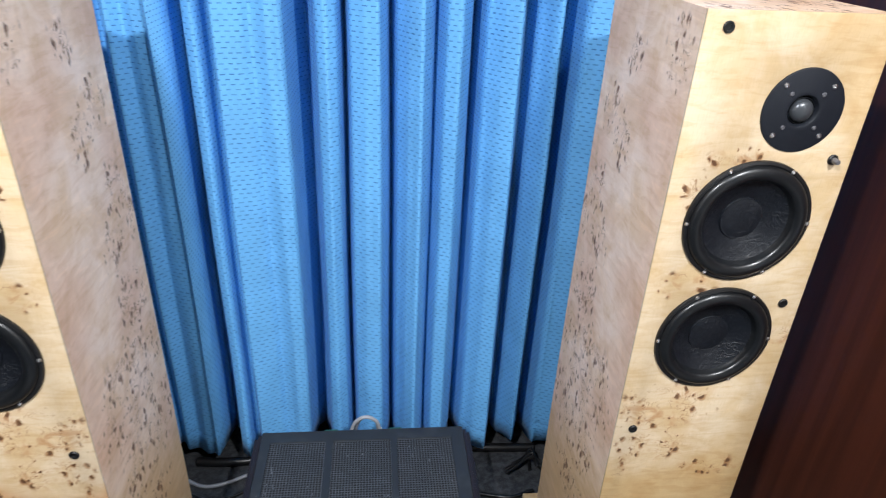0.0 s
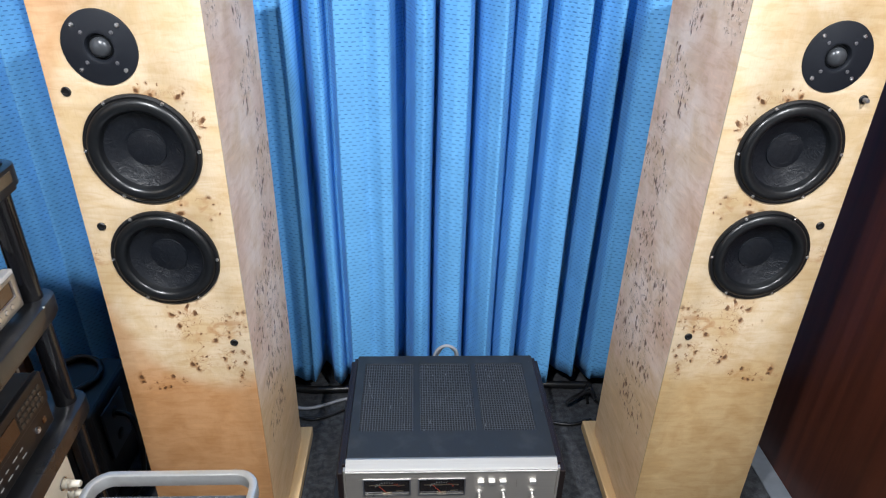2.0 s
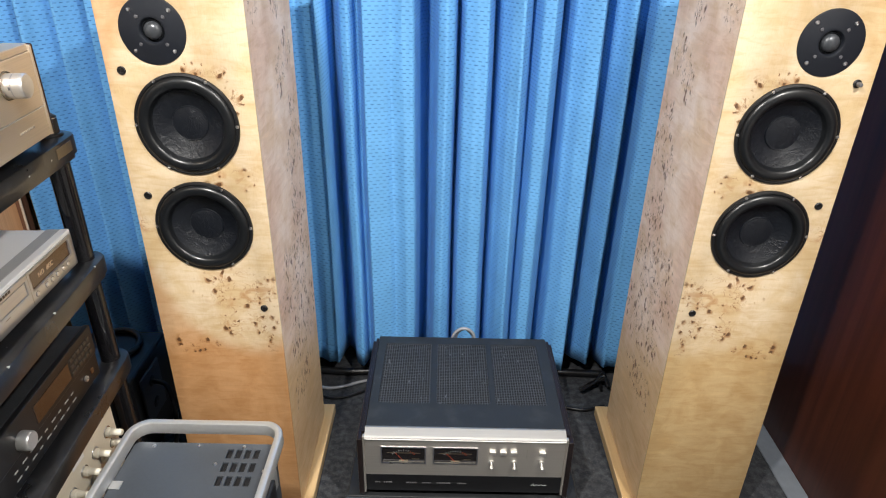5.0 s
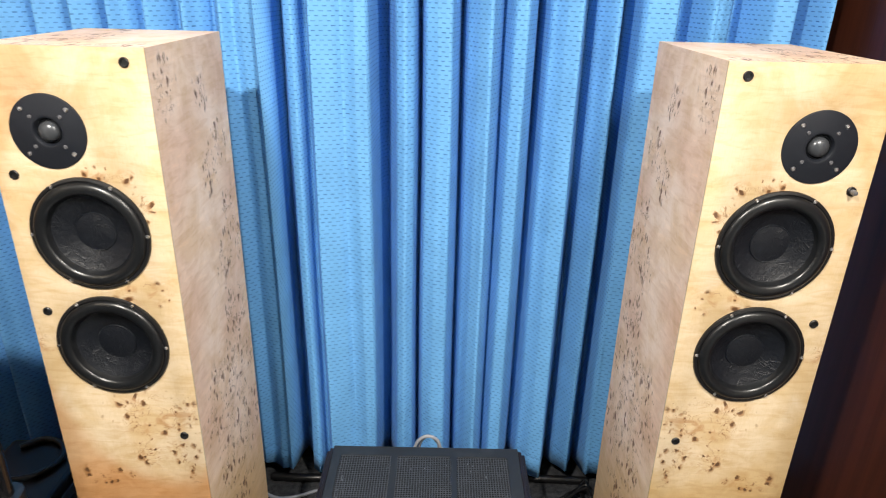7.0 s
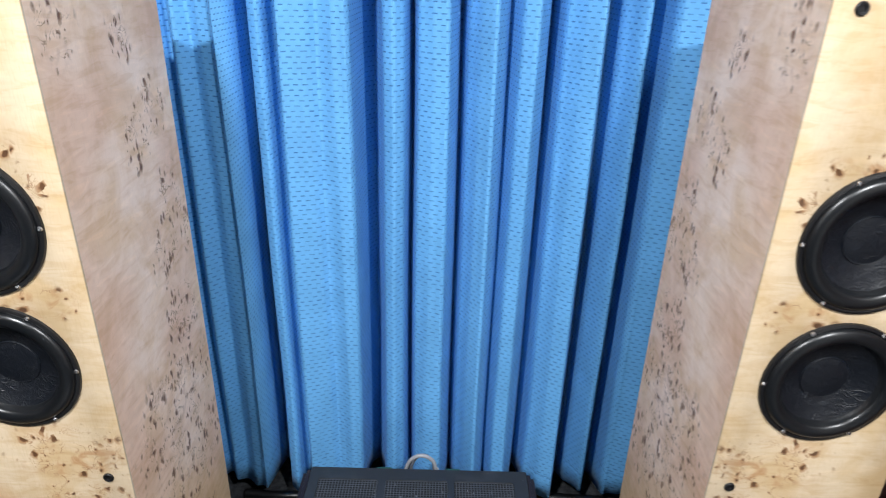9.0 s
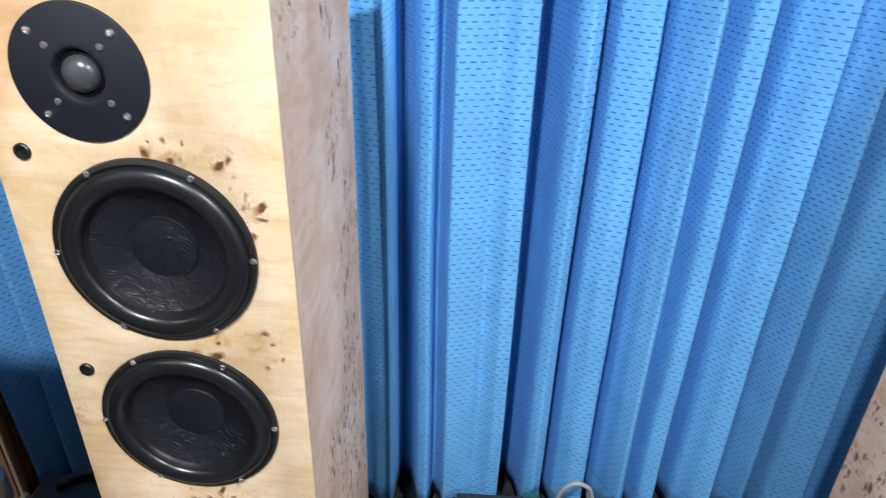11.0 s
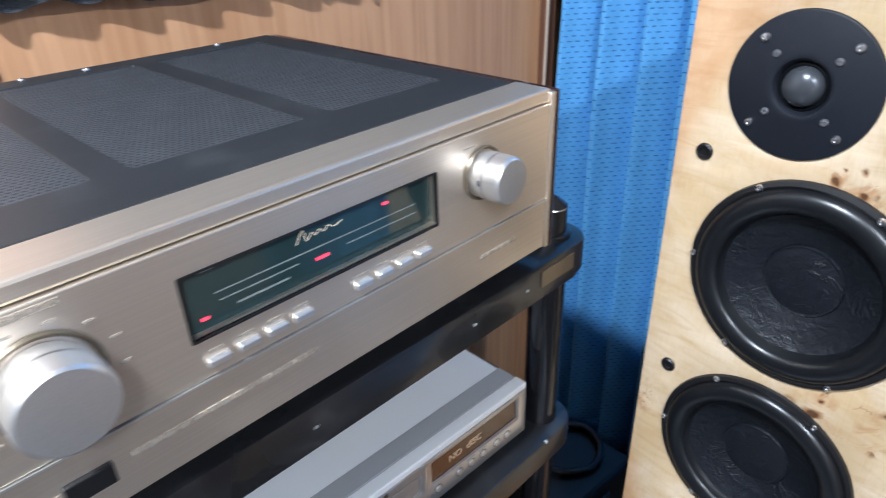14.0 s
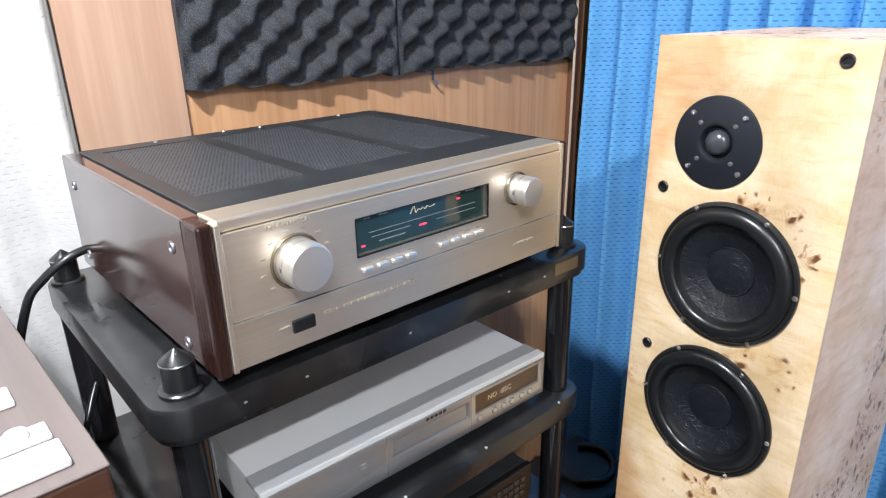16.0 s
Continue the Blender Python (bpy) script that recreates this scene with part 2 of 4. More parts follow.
def perforated(name, colour, hole, pitch, radius, rough=0.45, square=False):
    """Sheet metal punched with round holes in staggered rows, or square ones in a grid; object x, y."""
    m = Nodes(name)
    p = m.node("ShaderNodeSeparateXYZ", i0=m.coords())
    row = m.math("DIVIDE", p.outputs[0], pitch)
    shift = m.math("MULTIPLY", m.math("MODULO", m.math("ABSOLUTE", m.math("FLOOR", row)), 2.0), 0.0 if square else 0.5)
    fx = m.math("SUBTRACT", m.math("FRACT", row), 0.5)
    fy = m.math("SUBTRACT", m.math("FRACT", m.math("ADD", m.math("DIVIDE", p.outputs[1], pitch), shift)), 0.5)
    d = m.math("SQRT", m.math("ADD", m.math("MULTIPLY", fx, fx), m.math("MULTIPLY", fy, fy)))
    if square:
        d = m.math("MAXIMUM", m.math("ABSOLUTE", fx), m.math("ABSOLUTE", fy))
    h = m.ramp(d, radius + 0.06, radius - 0.06)
    dust = m.noise(m.coords(), 40, 4)
    col = m.mix(m.ramp(dust, 0.45, 0.75), colour, tuple(c * 1.35 for c in colour))
    if square:
        inner = m.ramp(m.noise(m.coords(scale=(150, 55, 1)), 1.0, 2), 0.66, 0.70)
        inner = m.math("MULTIPLY", inner, m.ramp(m.noise(m.coords(), 11, 2), 0.50, 0.58))
        hole = m.mix(m.math("MULTIPLY", inner, 0.8), hole, (0.24, 0.25, 0.26))
    m.set(Base_Color=m.mix(h, col, hole), Roughness=m.math("ADD", rough, m.math("MULTIPLY", h, 0.3)), Metallic=0.2)
    m.bump(m.math("SUBTRACT", 1.0, h), 0.5, 0.001)
    return m.mat


def foam_rubber(name):
    m = Nodes(name)
    co = m.coords()
    pore, broad = m.noise(co, 600, 3, 0.7), m.noise(co, 12, 3)
    col = m.mix(m.ramp(pore, 0.4, 0.7), (0.026, 0.028, 0.033), (0.095, 0.10, 0.11))
    col = m.mix(m.math("MULTIPLY", m.ramp(broad, 0.4, 0.7), 0.35), col, (0.03, 0.032, 0.036))
    m.set(Base_Color=col, Roughness=0.9, Specular_IOR_Level=0.2)
    m.bump(pore, 0.5, 0.0015)
    return m.mat


def pulp(name):
    """Coated paper cone: a dark skin with wrinkles, brush marks and scuffs."""
    m = Nodes(name)
    co = m.coords()
    wr, broad, fine = m.noise(co, 62, 5, 0.62, 1.6), m.noise(co, 22, 3, 0.5, 0.6), m.noise(co, 480, 2)
    ridge = m.ramp(m.math("ABSOLUTE", m.math("SUBTRACT", m.noise(co, 48, 3, 0.55, 1.0), 0.5)), 0.045, 0.0)
    col = m.mix(m.ramp(wr, 0.58, 0.75), (0.0045, 0.0060, 0.0095), (0.011, 0.014, 0.021))
    m.set(Base_Color=col, Specular_IOR_Level=0.42, Roughness=m.math("ADD", 0.36, m.math("MULTIPLY", broad, 0.16)))
    height = m.math("ADD", m.math("MULTIPLY", wr, 0.55), m.math("MULTIPLY", m.math("MULTIPLY", ridge, m.ramp(broad, 0.42, 0.62)), 0.22))
    m.bump(m.math("ADD", height, m.math("MULTIPLY", fine, 0.05)), 0.75, 0.003)
    return m.mat


def glow(name, colour, strength):
    m = Nodes(name)
    m.set(Base_Color=colour, Emission_Color=colour, Emission_Strength=strength, Roughness=0.4)
    return m.mat


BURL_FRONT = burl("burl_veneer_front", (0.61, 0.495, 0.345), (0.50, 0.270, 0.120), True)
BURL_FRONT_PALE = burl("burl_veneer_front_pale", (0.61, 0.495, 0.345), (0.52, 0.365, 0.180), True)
BURL_SIDE = burl("burl_veneer_side", (0.93, 0.73, 0.57), (0.84, 0.59, 0.42), False)
BASE_WOOD = wood("pale_plywood", (0.66, 0.47, 0.25), (0.48, 0.30, 0.13), 0.4, 0.6, 0.1, 1)
RUBBER = plain("black_rubber", (0.006, 0.007, 0.0085), 0.30, 0, 0.2, 90, 0.05)
PULP = pulp("coated_pulp")
TWEETER_PLATE = plain("matt_black_plate", (0.008, 0.010, 0.015), 0.50, 0, 0.25, 300, 0.15, 0.0, 0.32)
DOME = plain("coated_silk", (0.055, 0.06, 0.068), 0.28, 0.3, 0.15, 200)
STEEL = plain("screw_steel", (0.62, 0.62, 0.64), 0.28, 1.0, 0.12, 300)
BLACK_SCREW = plain("blackened_screw", (0.17, 0.17, 0.185), 0.4, 0.6, 0.15, 300)
BLACK_PLASTIC = plain("black_plastic", (0.007, 0.007, 0.008), 0.38, 0, 0.2, 150)
BLUE_CLOTH = cloth("blue_slit_cloth", (0.155, 0.440, 0.830), (0.015, 0.085, 0.32))
WHITE_CLOTH = cloth("white_curtain_cloth", (0.86, 0.86, 0.86), None, 0.45)
CARPET = carpet("grey_carpet")
PANEL_ORANGE = wood("orange_wood_panel", (0.60, 0.345, 0.185), (0.42, 0.215, 0.10), 0.42, 1.0, 0.05)
PANEL_PINK = wood("pinkish_wood_panel", (0.50, 0.33, 0.235), (0.40, 0.24, 0.16), 0.45, 0.7)
PANEL_DARK = wood("dark_lacquered_wood", (0.085, 0.023, 0.012), (0.032, 0.0095, 0.0055), 0.36, 0.45, 0.06)
PLASTER = plain("white_plaster", (0.60, 0.58, 0.55), 0.85, 0, 0.05, 40, 0.1)
# plaster coloured near black: the shade behind the curtain is in the colour
SHADE_WALL = plain("plaster_painted_shade", (0.10, 0.10, 0.11), 0.9)
FOAM = foam_rubber("charcoal_foam")
RACK_BLACK = plain("satin_black_lacquer", (0.010, 0.0105, 0.012), 0.29, 0, 0.35, 260, 0.12, 0.30, 0.5, 0.55)
POST_BLACK = plain("gloss_black_tube", (0.010, 0.010, 0.012), 0.16, 0, 0.2, 120, 0.03, 0.3)
CHAMPAGNE = brushed("champagne_aluminium", (0.80, 0.705, 0.585), 0.40, 1)
CHAMPAGNE_X = brushed("silver_aluminium", (0.74, 0.70, 0.64), 0.46, 0)
DULL_SILVER = brushed("dull_silver_trim", (0.40, 0.395, 0.385), 0.52, 0)
KNOB_METAL = brushed("knob_aluminium", (0.88, 0.86, 0.83), 0.34, 0)
SILVER = plain("silver_paint", (0.76, 0.77, 0.78), 0.42, 0.05, 0.06, 500, 0.05)
BAND_GREY = plain("grey_paint_band", (0.36, 0.37, 0.38), 0.42, 0.1, 0.08, 500, 0.05)
SILVER_FACE = brushed("silver_faceplate", (0.68, 0.68, 0.68), 0.34, 1)
CHROME = plain("worn_aluminium_frame", (0.60, 0.60, 0.59), 0.36, 0.75, 0.18, 160, 0.08)
GREY_STEEL = plain("slate_steel_sheet", (0.075, 0.085, 0.10), 0.36, 0.4, 0.2, 200, 0.05)
SHEET_BLACK = plain("black_painted_steel", (0.026, 0.028, 0.031), 0.42, 0.2, 0.2, 300, 0.08, 0.0, 0.5, 0.45)
GRILLE_PRE = perforated("fine_punched_steel", (0.050, 0.054, 0.060), (0.010, 0.011, 0.012), 0.0042, 0.29)
GRILLE_AMP = perforated("square_punched_steel", (0.062, 0.066, 0.074), (0.002, 0.002, 0.002), 0.0058, 0.36, 0.45, True)
ROSEWOOD = wood("rosewood_lacquer", (0.027, 0.009, 0.007), (0.012, 0.004, 0.004), 0.26, 1.2, 0.10, 2)
ROSEWOOD_SIDE = wood("polished_rosewood_side", (0.060, 0.034, 0.030), (0.035, 0.018, 0.016), 0.12, 0.8, 0.7, 0)
CORNER_BROWN = wood("brown_corner_strip", (0.16, 0.075, 0.045), (0.09, 0.04, 0.025), 0.4)
DARK_CHEEK = wood("dark_walnut_cheek", (0.018, 0.011, 0.011), (0.009, 0.006, 0.006), 0.35, 1.0, 0.05, 1)
GREEN_GLASS = plain("dark_green_glass", (0.026, 0.050, 0.050), 0.06, 0, 0.1, 50, 0.0, 0.4)
AMBER_GLASS = plain("brown_display_glass", (0.070, 0.030, 0.014), 0.10, 0, 0.2, 50, 0.0, 0.4)
DIM_AMBER = plain("dim_brown_glass", (0.028, 0.013, 0.008), 0.12, 0, 0.2, 50, 0.0, 0.3)
DARK_KEY = plain("dark_bronze_key", (0.070, 0.055, 0.042), 0.45, 0.3, 0.2, 200)
BLACK_GLASS = plain("black_display_glass", (0.010, 0.008, 0.008), 0.08, 0, 0.1, 50, 0.0, 0.4)
PRINT = plain("pale_print", (0.34, 0.36, 0.35), 0.5)
PRINT_FAINT = plain("faint_print", (0.15, 0.15, 0.155), 0.5)
PRINT_DARK = plain("dark_print", (0.35, 0.30, 0.24), 0.5)
RED_LED = glow("red_led", (1.0, 0.05, 0.09), 1.6)
VFD = glow("pale_display_digits", (1.0, 0.80, 0.58), 0.20)
DIGITS = glow("dim_display_digits", (0.42, 0.30, 0.19), 0.30)
METER_RED = glow("meter_lamp_glow", (0.40, 0.05, 0.02), 0.08)
IVORY = plain("ivory_plastic", (0.66, 0.62, 0.52), 0.4, 0, 0.1, 120)
BEIGE = plain("beige_enamel", (0.72, 0.66, 0.53), 0.45, 0, 0.12, 140)
WHITE_PLASTIC = plain("white_plastic", (0.78, 0.78, 0.77), 0.32, 0, 0.05, 120)
TT_TOP = wood("grey_brown_deck", (0.165, 0.135, 0.125), (0.12, 0.095, 0.09), 0.32, 1.0, 0.15, 0, 0.7)
TT_SIDE = wood("dark_brown_plinth", (0.10, 0.042, 0.024), (0.045, 0.02, 0.012), 0.35, 1.2, 0.1, 1)
GREY_CABLE = plain("grey_cable_sheath", (0.30, 0.31, 0.34), 0.4)
WHITE_CABLE = plain("yellowed_white_cable", (0.50, 0.40, 0.31), 0.5)
GREEN_PLASTIC = plain("dark_green_plastic", (0.02, 0.10, 0.085), 0.4)
CYAN_CLOTH = plain("turquoise_cloth", (0.08, 0.42, 0.55), 0.7)
GOLD_PLATE = plain("engraved_badge", (0.20, 0.165, 0.115), 0.35, 0.7, 0.3, 200)
FLOOR_STRIP = plain("scuffed_grey_strip", (0.17, 0.19, 0.215), 0.45, 0.1, 0.35, 35, 0.1)


# ---- mesh tools ----
def thing(name, place, label, category, group="", kind="", yaw=0.0):
    ob = new(name)
    ob.rotation_euler = (0, 0, radians(yaw))
    ob.empty_display_size = 0.05
    ob.location = place
    bpy.context.view_layer.update()
    return tagged(ob, label, category, group, kind)


def part(name, bm, material, parent=None, label="", smooth=None):
    """One bmesh as one mesh object, under a thing or a part (same local axes)."""
    bmesh.ops.recalc_face_normals(bm, faces=bm.faces[:])
    me = bpy.data.meshes.new(name)
    bm.to_mesh(me)
    bm.free()
    if smooth is not None:
        me.polygons.foreach_set("use_smooth", [True] * len(me.polygons))
        me.set_sharp_from_angle(angle=radians(smooth))
    me.materials.append(material)
    ob = new(name, me)
    if parent is not None:
        ob.parent = parent
    if label:
        tagged(ob, label)
    return ob


def block(x0, x1, y0, y1, z0, z1, bevel=0.0, segments=2, bm=None):
    bm = bm or bmesh.new()
    made = bmesh.ops.create_cube(bm, size=1.0, matrix=Matrix.LocRotScale(((x0 + x1) / 2, (y0 + y1) / 2, (z0 + z1) / 2), None, (x1 - x0, y1 - y0, z1 - z0)))
    if bevel:
        edges = {e for v in made["verts"] for e in v.link_edges}
        bmesh.ops.bevel(bm, geom=list(edges), offset=bevel, segments=segments, affect="EDGES", profile=0.5)
    return bm


def turn(axis):
    """Turns z into the given axis."""
    return {"z": Matrix.Identity(4), "y": pose(0, 0, 0, 90, 0, 0), "x": pose(0, 0, 0, 0, 90, 0)}[axis]


def lathe(profile, steps=48, m=Matrix.Identity(4), bm=None):
    """Revolves (radius, height) pairs about z, then moves by m."""
    bm = bm or bmesh.new()
    rings = []
    for r, h in profile:
        if r < 1e-6:
            rings.append([bm.verts.new(m @ Vector((0, 0, h)))])
        else:
            rings.append([bm.verts.new(m @ Vector((r * math.cos(2 * math.pi * i / steps), r * math.sin(2 * math.pi * i / steps), h))) for i in range(steps)])
    for a, b in zip(rings, rings[1:]):
        for i in range(steps):
            j = (i + 1) % steps
            if len(a) == 1 and len(b) == 1:
                continue
            if len(a) == 1:
                bm.faces.new((a[0], b[i], b[j]))
            elif len(b) == 1:
                bm.faces.new((a[i], a[j], b[0]))
            else:
                bm.faces.new((a[i], a[j], b[j], b[i]))
    return bm


def rod(r, h, m=Matrix.Identity(4), steps=24, bevel=0.0, bm=None):
    """A capped cylinder from 0 to h along z, with a small chamfer."""
    b = bevel
    return lathe([(0, 0), (r - b, 0), (r, b), (r, h - b), (r - b, h), (0, h)] if b else [(0, 0), (r, 0), (r, h), (0, h)], steps, m, bm)


def slab(outline, z0, z1, bevel=0.0, holes=()):
    """An outline (x, y) raised from z0 to z1, with round or free holes."""
    bm = bmesh.new()
    loops = []
    for pts in (outline, *holes):
        vs = [bm.verts.new((x, y, z0)) for x, y in pts]
        loops += [bm.edges.new((vs[i], vs[(i + 1) % len(vs)])) for i in range(len(vs))]
    bmesh.ops.triangle_fill(bm, edges=loops, use_beauty=True)
    faces = bm.faces[:]
    up = bmesh.ops.extrude_face_region(bm, geom=faces)
    tops = [g for g in up["geom"] if isinstance(g, bmesh.types.BMVert)]
    bmesh.ops.translate(bm, verts=tops, vec=(0, 0, z1 - z0))
    if bevel:
        rim = [e for e in bm.edges if len(e.link_faces) == 2 and abs(e.verts[0].co.z - z1) < 1e-6 and abs(e.verts[1].co.z - z1) < 1e-6
               and any(abs(f.normal.z) < 0.5 or f.calc_center_median().z < z1 - 1e-6 for f in e.link_faces)]
        bmesh.ops.bevel(bm, geom=rim, offset=bevel, segments=2, affect="EDGES", profile=0.5)
    return bm


def rounded(x0, x1, y0, y1, r, steps=7):
    pts = []
    for cx, cy, a0 in ((x1 - r, y1 - r, 0), (x0 + r, y1 - r, 90), (x0 + r, y0 + r, 180), (x1 - r, y0 + r, 270)):
        for i in range(steps + 1):
            a = radians(a0 + 90 * i / steps)
            pts.append((cx + r * math.cos(a), cy + r * math.sin(a)))
    return pts


def circle(cx, cy, r, steps=48):
    return [(cx + r * math.cos(2 * math.pi * i / steps), cy + r * math.sin(2 * math.pi * i / steps)) for i in range(steps)]


def moved(bm, m):
    bmesh.ops.transform(bm, matrix=m, verts=bm.verts[:])
    return bm


def tube(points, r, steps=10, smooth=6, bm=None):
    """A round cable through points, rounded by Catmull-Rom."""
    bm = bm or bmesh.new()
    pts = [Vector(p) for p in points]
    ext = [pts[0] * 2 - pts[1]] + pts + [pts[-1] * 2 - pts[-2]]
    line = []
    for i in range(1, len(ext) - 2):
        p0, p1, p2, p3 = ext[i - 1:i + 3]
        for k in range(smooth):
            t = k / smooth
            line.append(0.5 * ((2 * p1) + (p2 - p0) * t + (2 * p0 - 5 * p1 + 4 * p2 - p3) * t * t + (3 * p1 - p0 - 3 * p2 + p3) * t ** 3))
    line.append(pts[-1])
    rings, side = [], None
    for i, p in enumerate(line):
        d = (line[min(i + 1, len(line) - 1)] - line[max(i - 1, 0)]).normalized()
        side = d.orthogonal().normalized() if side is None else (side - d * side.dot(d)).normalized()
        up = d.cross(side)
        rings.append([bm.verts.new(p + r * (math.cos(2 * math.pi * k / steps) * side + math.sin(2 * math.pi * k / steps) * up)) for k in range(steps)])
    for a, b in zip(rings, rings[1:]):
        for k in range(steps):
            bm.faces.new((a[k], a[(k + 1) % steps], b[(k + 1) % steps], b[k]))
    bm.faces.new(rings[0])
    bm.faces.new(rings[-1])
    return bm


def lettering(text, size, m, material, parent, label="", depth=0.0003):
    """Raised letters; text runs along local x, up is local y, then moved by m."""
    curve = bpy.data.curves.new("lettering", "FONT")
    curve.body, curve.size, curve.extrude, curve.resolution_u = text, size, depth, 3
    curve.align_x = "CENTER"
    ob = bpy.data.objects.new("lettering", curve)
    scene.collection.objects.link(ob)
    bpy.context.view_layer.update()
    me = bpy.data.meshes.new_from_object(ob.evaluated_get(bpy.context.evaluated_depsgraph_get()))
    bpy.data.objects.remove(ob)
    me.transform(m)
    me.materials.clear()
    me.materials.append(material)
    out = new("lettering", me)
    out.parent = parent
    if label:
        tagged(out, label)
    return out


def uv_metres(ob, fn):
    """Writes a UV map in metres: fn(position, normal) -> (u, v)."""
    me = ob.data
    layer = me.uv_layers.new(name="metres")
    for poly in me.polygons:
        for li in poly.loop_indices:
            layer.data[li].uv = fn(me.vertices[me.loops[li].vertex_index].co, poly.normal)


FACE_EAST = Matrix(((0, 0, 1, 0), (1, 0, 0, 0), (0, 1, 0, 0), (0, 0, 0, 1)))   # local x -> y, y -> z, z -> x
FACE_SOUTH = Matrix(((1, 0, 0, 0), (0, 0, -1, 0), (0, 1, 0, 0), (0, 0, 0, 1)))  # local x -> x, y -> z, z -> -y


def structure(name, bm, material, label, category="wall", smooth=None):
    ob = part(name, bm, material, None, "", smooth)
    return tagged(ob, label, category, kind="structure")


# ---- the room ----
structure("floor", block(-1.7, 1.1, -2.6, 1.7, -0.10, 0.0), CARPET, "dark grey flecked carpet floor", "floor")
structure("ceiling", block(-1.7, 1.1, -2.6, 1.7, 2.42, 2.52), PLASTER, "plain white plaster ceiling", "ceiling")
structure("wall_north", block(-1.7, 1.1, 1.52, 1.62, 0.0, 2.42), SHADE_WALL, "wall behind the blue curtain, its shade painted into the colour")
# two unseen walls, assumed white so that they bounce fill light
structure("wall_south", block(-1.7, 1.1, -2.6, -2.5, 0.0, 2.42), PLASTER, "plain white wall out of view, added to bounce fill light")
structure("wall_east_bounce", block(0.862, 1.0, -2.5, 0.318, 0.0, 2.42), PLASTER, "plain white wall out of view, added to bounce fill light")
structure("wall_east", block(0.858, 1.0, 0.320, 1.52, 0.0, 2.42), PANEL_DARK, "dark red-brown lacquered wood panelled wall")
structure("wall_west_core", block(-1.50, -1.1345, 0.318, 1.52, 0.0, 2.42), PLASTER, "wall core behind the wood panelling")
structure("wall_west_window", block(-1.65, -1.55, -2.5, 0.318, 0.0, 2.42), PLASTER, "white wall behind the window curtain")
wall_w = structure("wall_west", block(-1.134, -1.115, 0.4305, 1.50, 0.0, 2.42, 0.001, 1), PANEL_ORANGE, "orange-brown wood grain wall panel")
side_panel = structure("wall_west_end", block(-1.1165, -1.109, 0.278, 0.430, 0.0, 2.42, 0.002, 1), PANEL_PINK, "pale pinkish wood wall panel")
structure("trim", block(-1.1168, -1.1075, 0.2760, 0.2777, 0.0, 2.42), DARK_CHEEK, "thin dark edge strip of the wall panel", "trim")
structure("corner_trim", block(-1.114, -1.096, 1.258, 1.282, 0.0, 2.42, 0.002, 1), CORNER_BROWN, "brown wooden corner strip beside the curtain", "trim")
structure("floor_strip", block(0.806, 0.8575, -2.5, 1.30, 0.0005, 0.005, 0.0015, 1), FLOOR_STRIP, "scuffed grey strip along the wood wall", "floor strip")


structure("panel_joint", block(-1.1155, -1.1144, 0.4315, 1.257, 0.8440, 0.8458), CORNER_BROWN, "dark joint line across the wood wall panel", "trim")


def curtain(name, folds, z0, z1, material, along, thick=0.0016, step=0.004, drift=0.006, hem=0.012, seed=0, press=0.0055):
    """A hanging cloth. folds: (place along, place across); along 'x' or 'y'."""
    bm = bmesh.new()
    line, k = [], 0
    x = folds[0][0]
    while x <= folds[-1][0]:
        while folds[k + 1][0] < x:
            k += 1
        (a, p), (b, q) = folds[k], folds[k + 1]
        t = (x - a) / (b - a)
        t = 0.45 * t * t * (3 - 2 * t) + 0.55 * t
        line.append((x, p + (q - p) * t))
        x += step
    rows = 46
    rnd = random.Random(31 + seed)
    creases = [(folds[0][0] - 0.1, 0.0)]
    while creases[-1][0] < folds[-1][0] + 0.1:
        creases.append((creases[-1][0] + rnd.uniform(0.009, 0.026), rnd.uniform(-1.0, 1.0)))

    lines, depths = zip(*creases)

    def facet(x):
        """Flat facets between the pressed creases of the cloth."""
        return float(np.interp(x, lines, depths))

    grid, arc = [], [0.0]
    for (xa, ya), (xb, yb) in zip(line, line[1:]):
        arc.append(arc[-1] + math.hypot(xb - xa, yb - ya))
    mean = sum(p for _, p in line) / len(line)
    for r in range(rows + 1):
        f = r / rows
        row = []
        for i, (px, py) in enumerate(line):
            z_low = z0 - 0.30 * (py - mean) + hem * (noise.noise((px * 9, seed, 0.3)) + 0.6 * math.sin(px * 55 + seed))
            z = z_low + (z1 - z_low) * f
            low = max(0.0, 1 - f * 2.0)
            wander = drift * noise.noise((px * 7, z * 1.4, seed)) * (0.4 + low)
            depth = mean + (py - mean) * (1.0 - 0.10 * low + 0.25 * noise.noise((px * 3.0, z * 1.1, seed + 5))) + 0.010 * low * noise.noise((px * 16, z * 3, seed + 9)) + press * facet(px + 0.012 * noise.noise((px * 2.0, z * 0.9, seed + 21))) * (0.7 + 0.5 * noise.noise((px * 8, z * 2.0, seed + 3))) + 0.0025 * noise.noise((px * 60, z * 5, seed + 17))
            row.append(bm.verts.new((px + wander, depth, z) if along == "x" else (depth, px + wander, z)))
        grid.append(row)
    layer = bm.loops.layers.uv.new("metres")
    for r in range(rows):
        for i in range(len(line) - 1):
            face = bm.faces.new((grid[r][i], grid[r][i + 1], grid[r + 1][i + 1], grid[r + 1][i]))
            face.smooth = True
            for loop, (ii, rr) in zip(face.loops, ((i, r), (i + 1, r), (i + 1, r + 1), (i, r + 1))):
                loop[layer].uv = (arc[ii], grid[rr][ii].co.z)
    me = bpy.data.meshes.new(name)
    bm.to_mesh(me)
    bm.free()
    me.materials.append(material)
    ob = new(name, me)
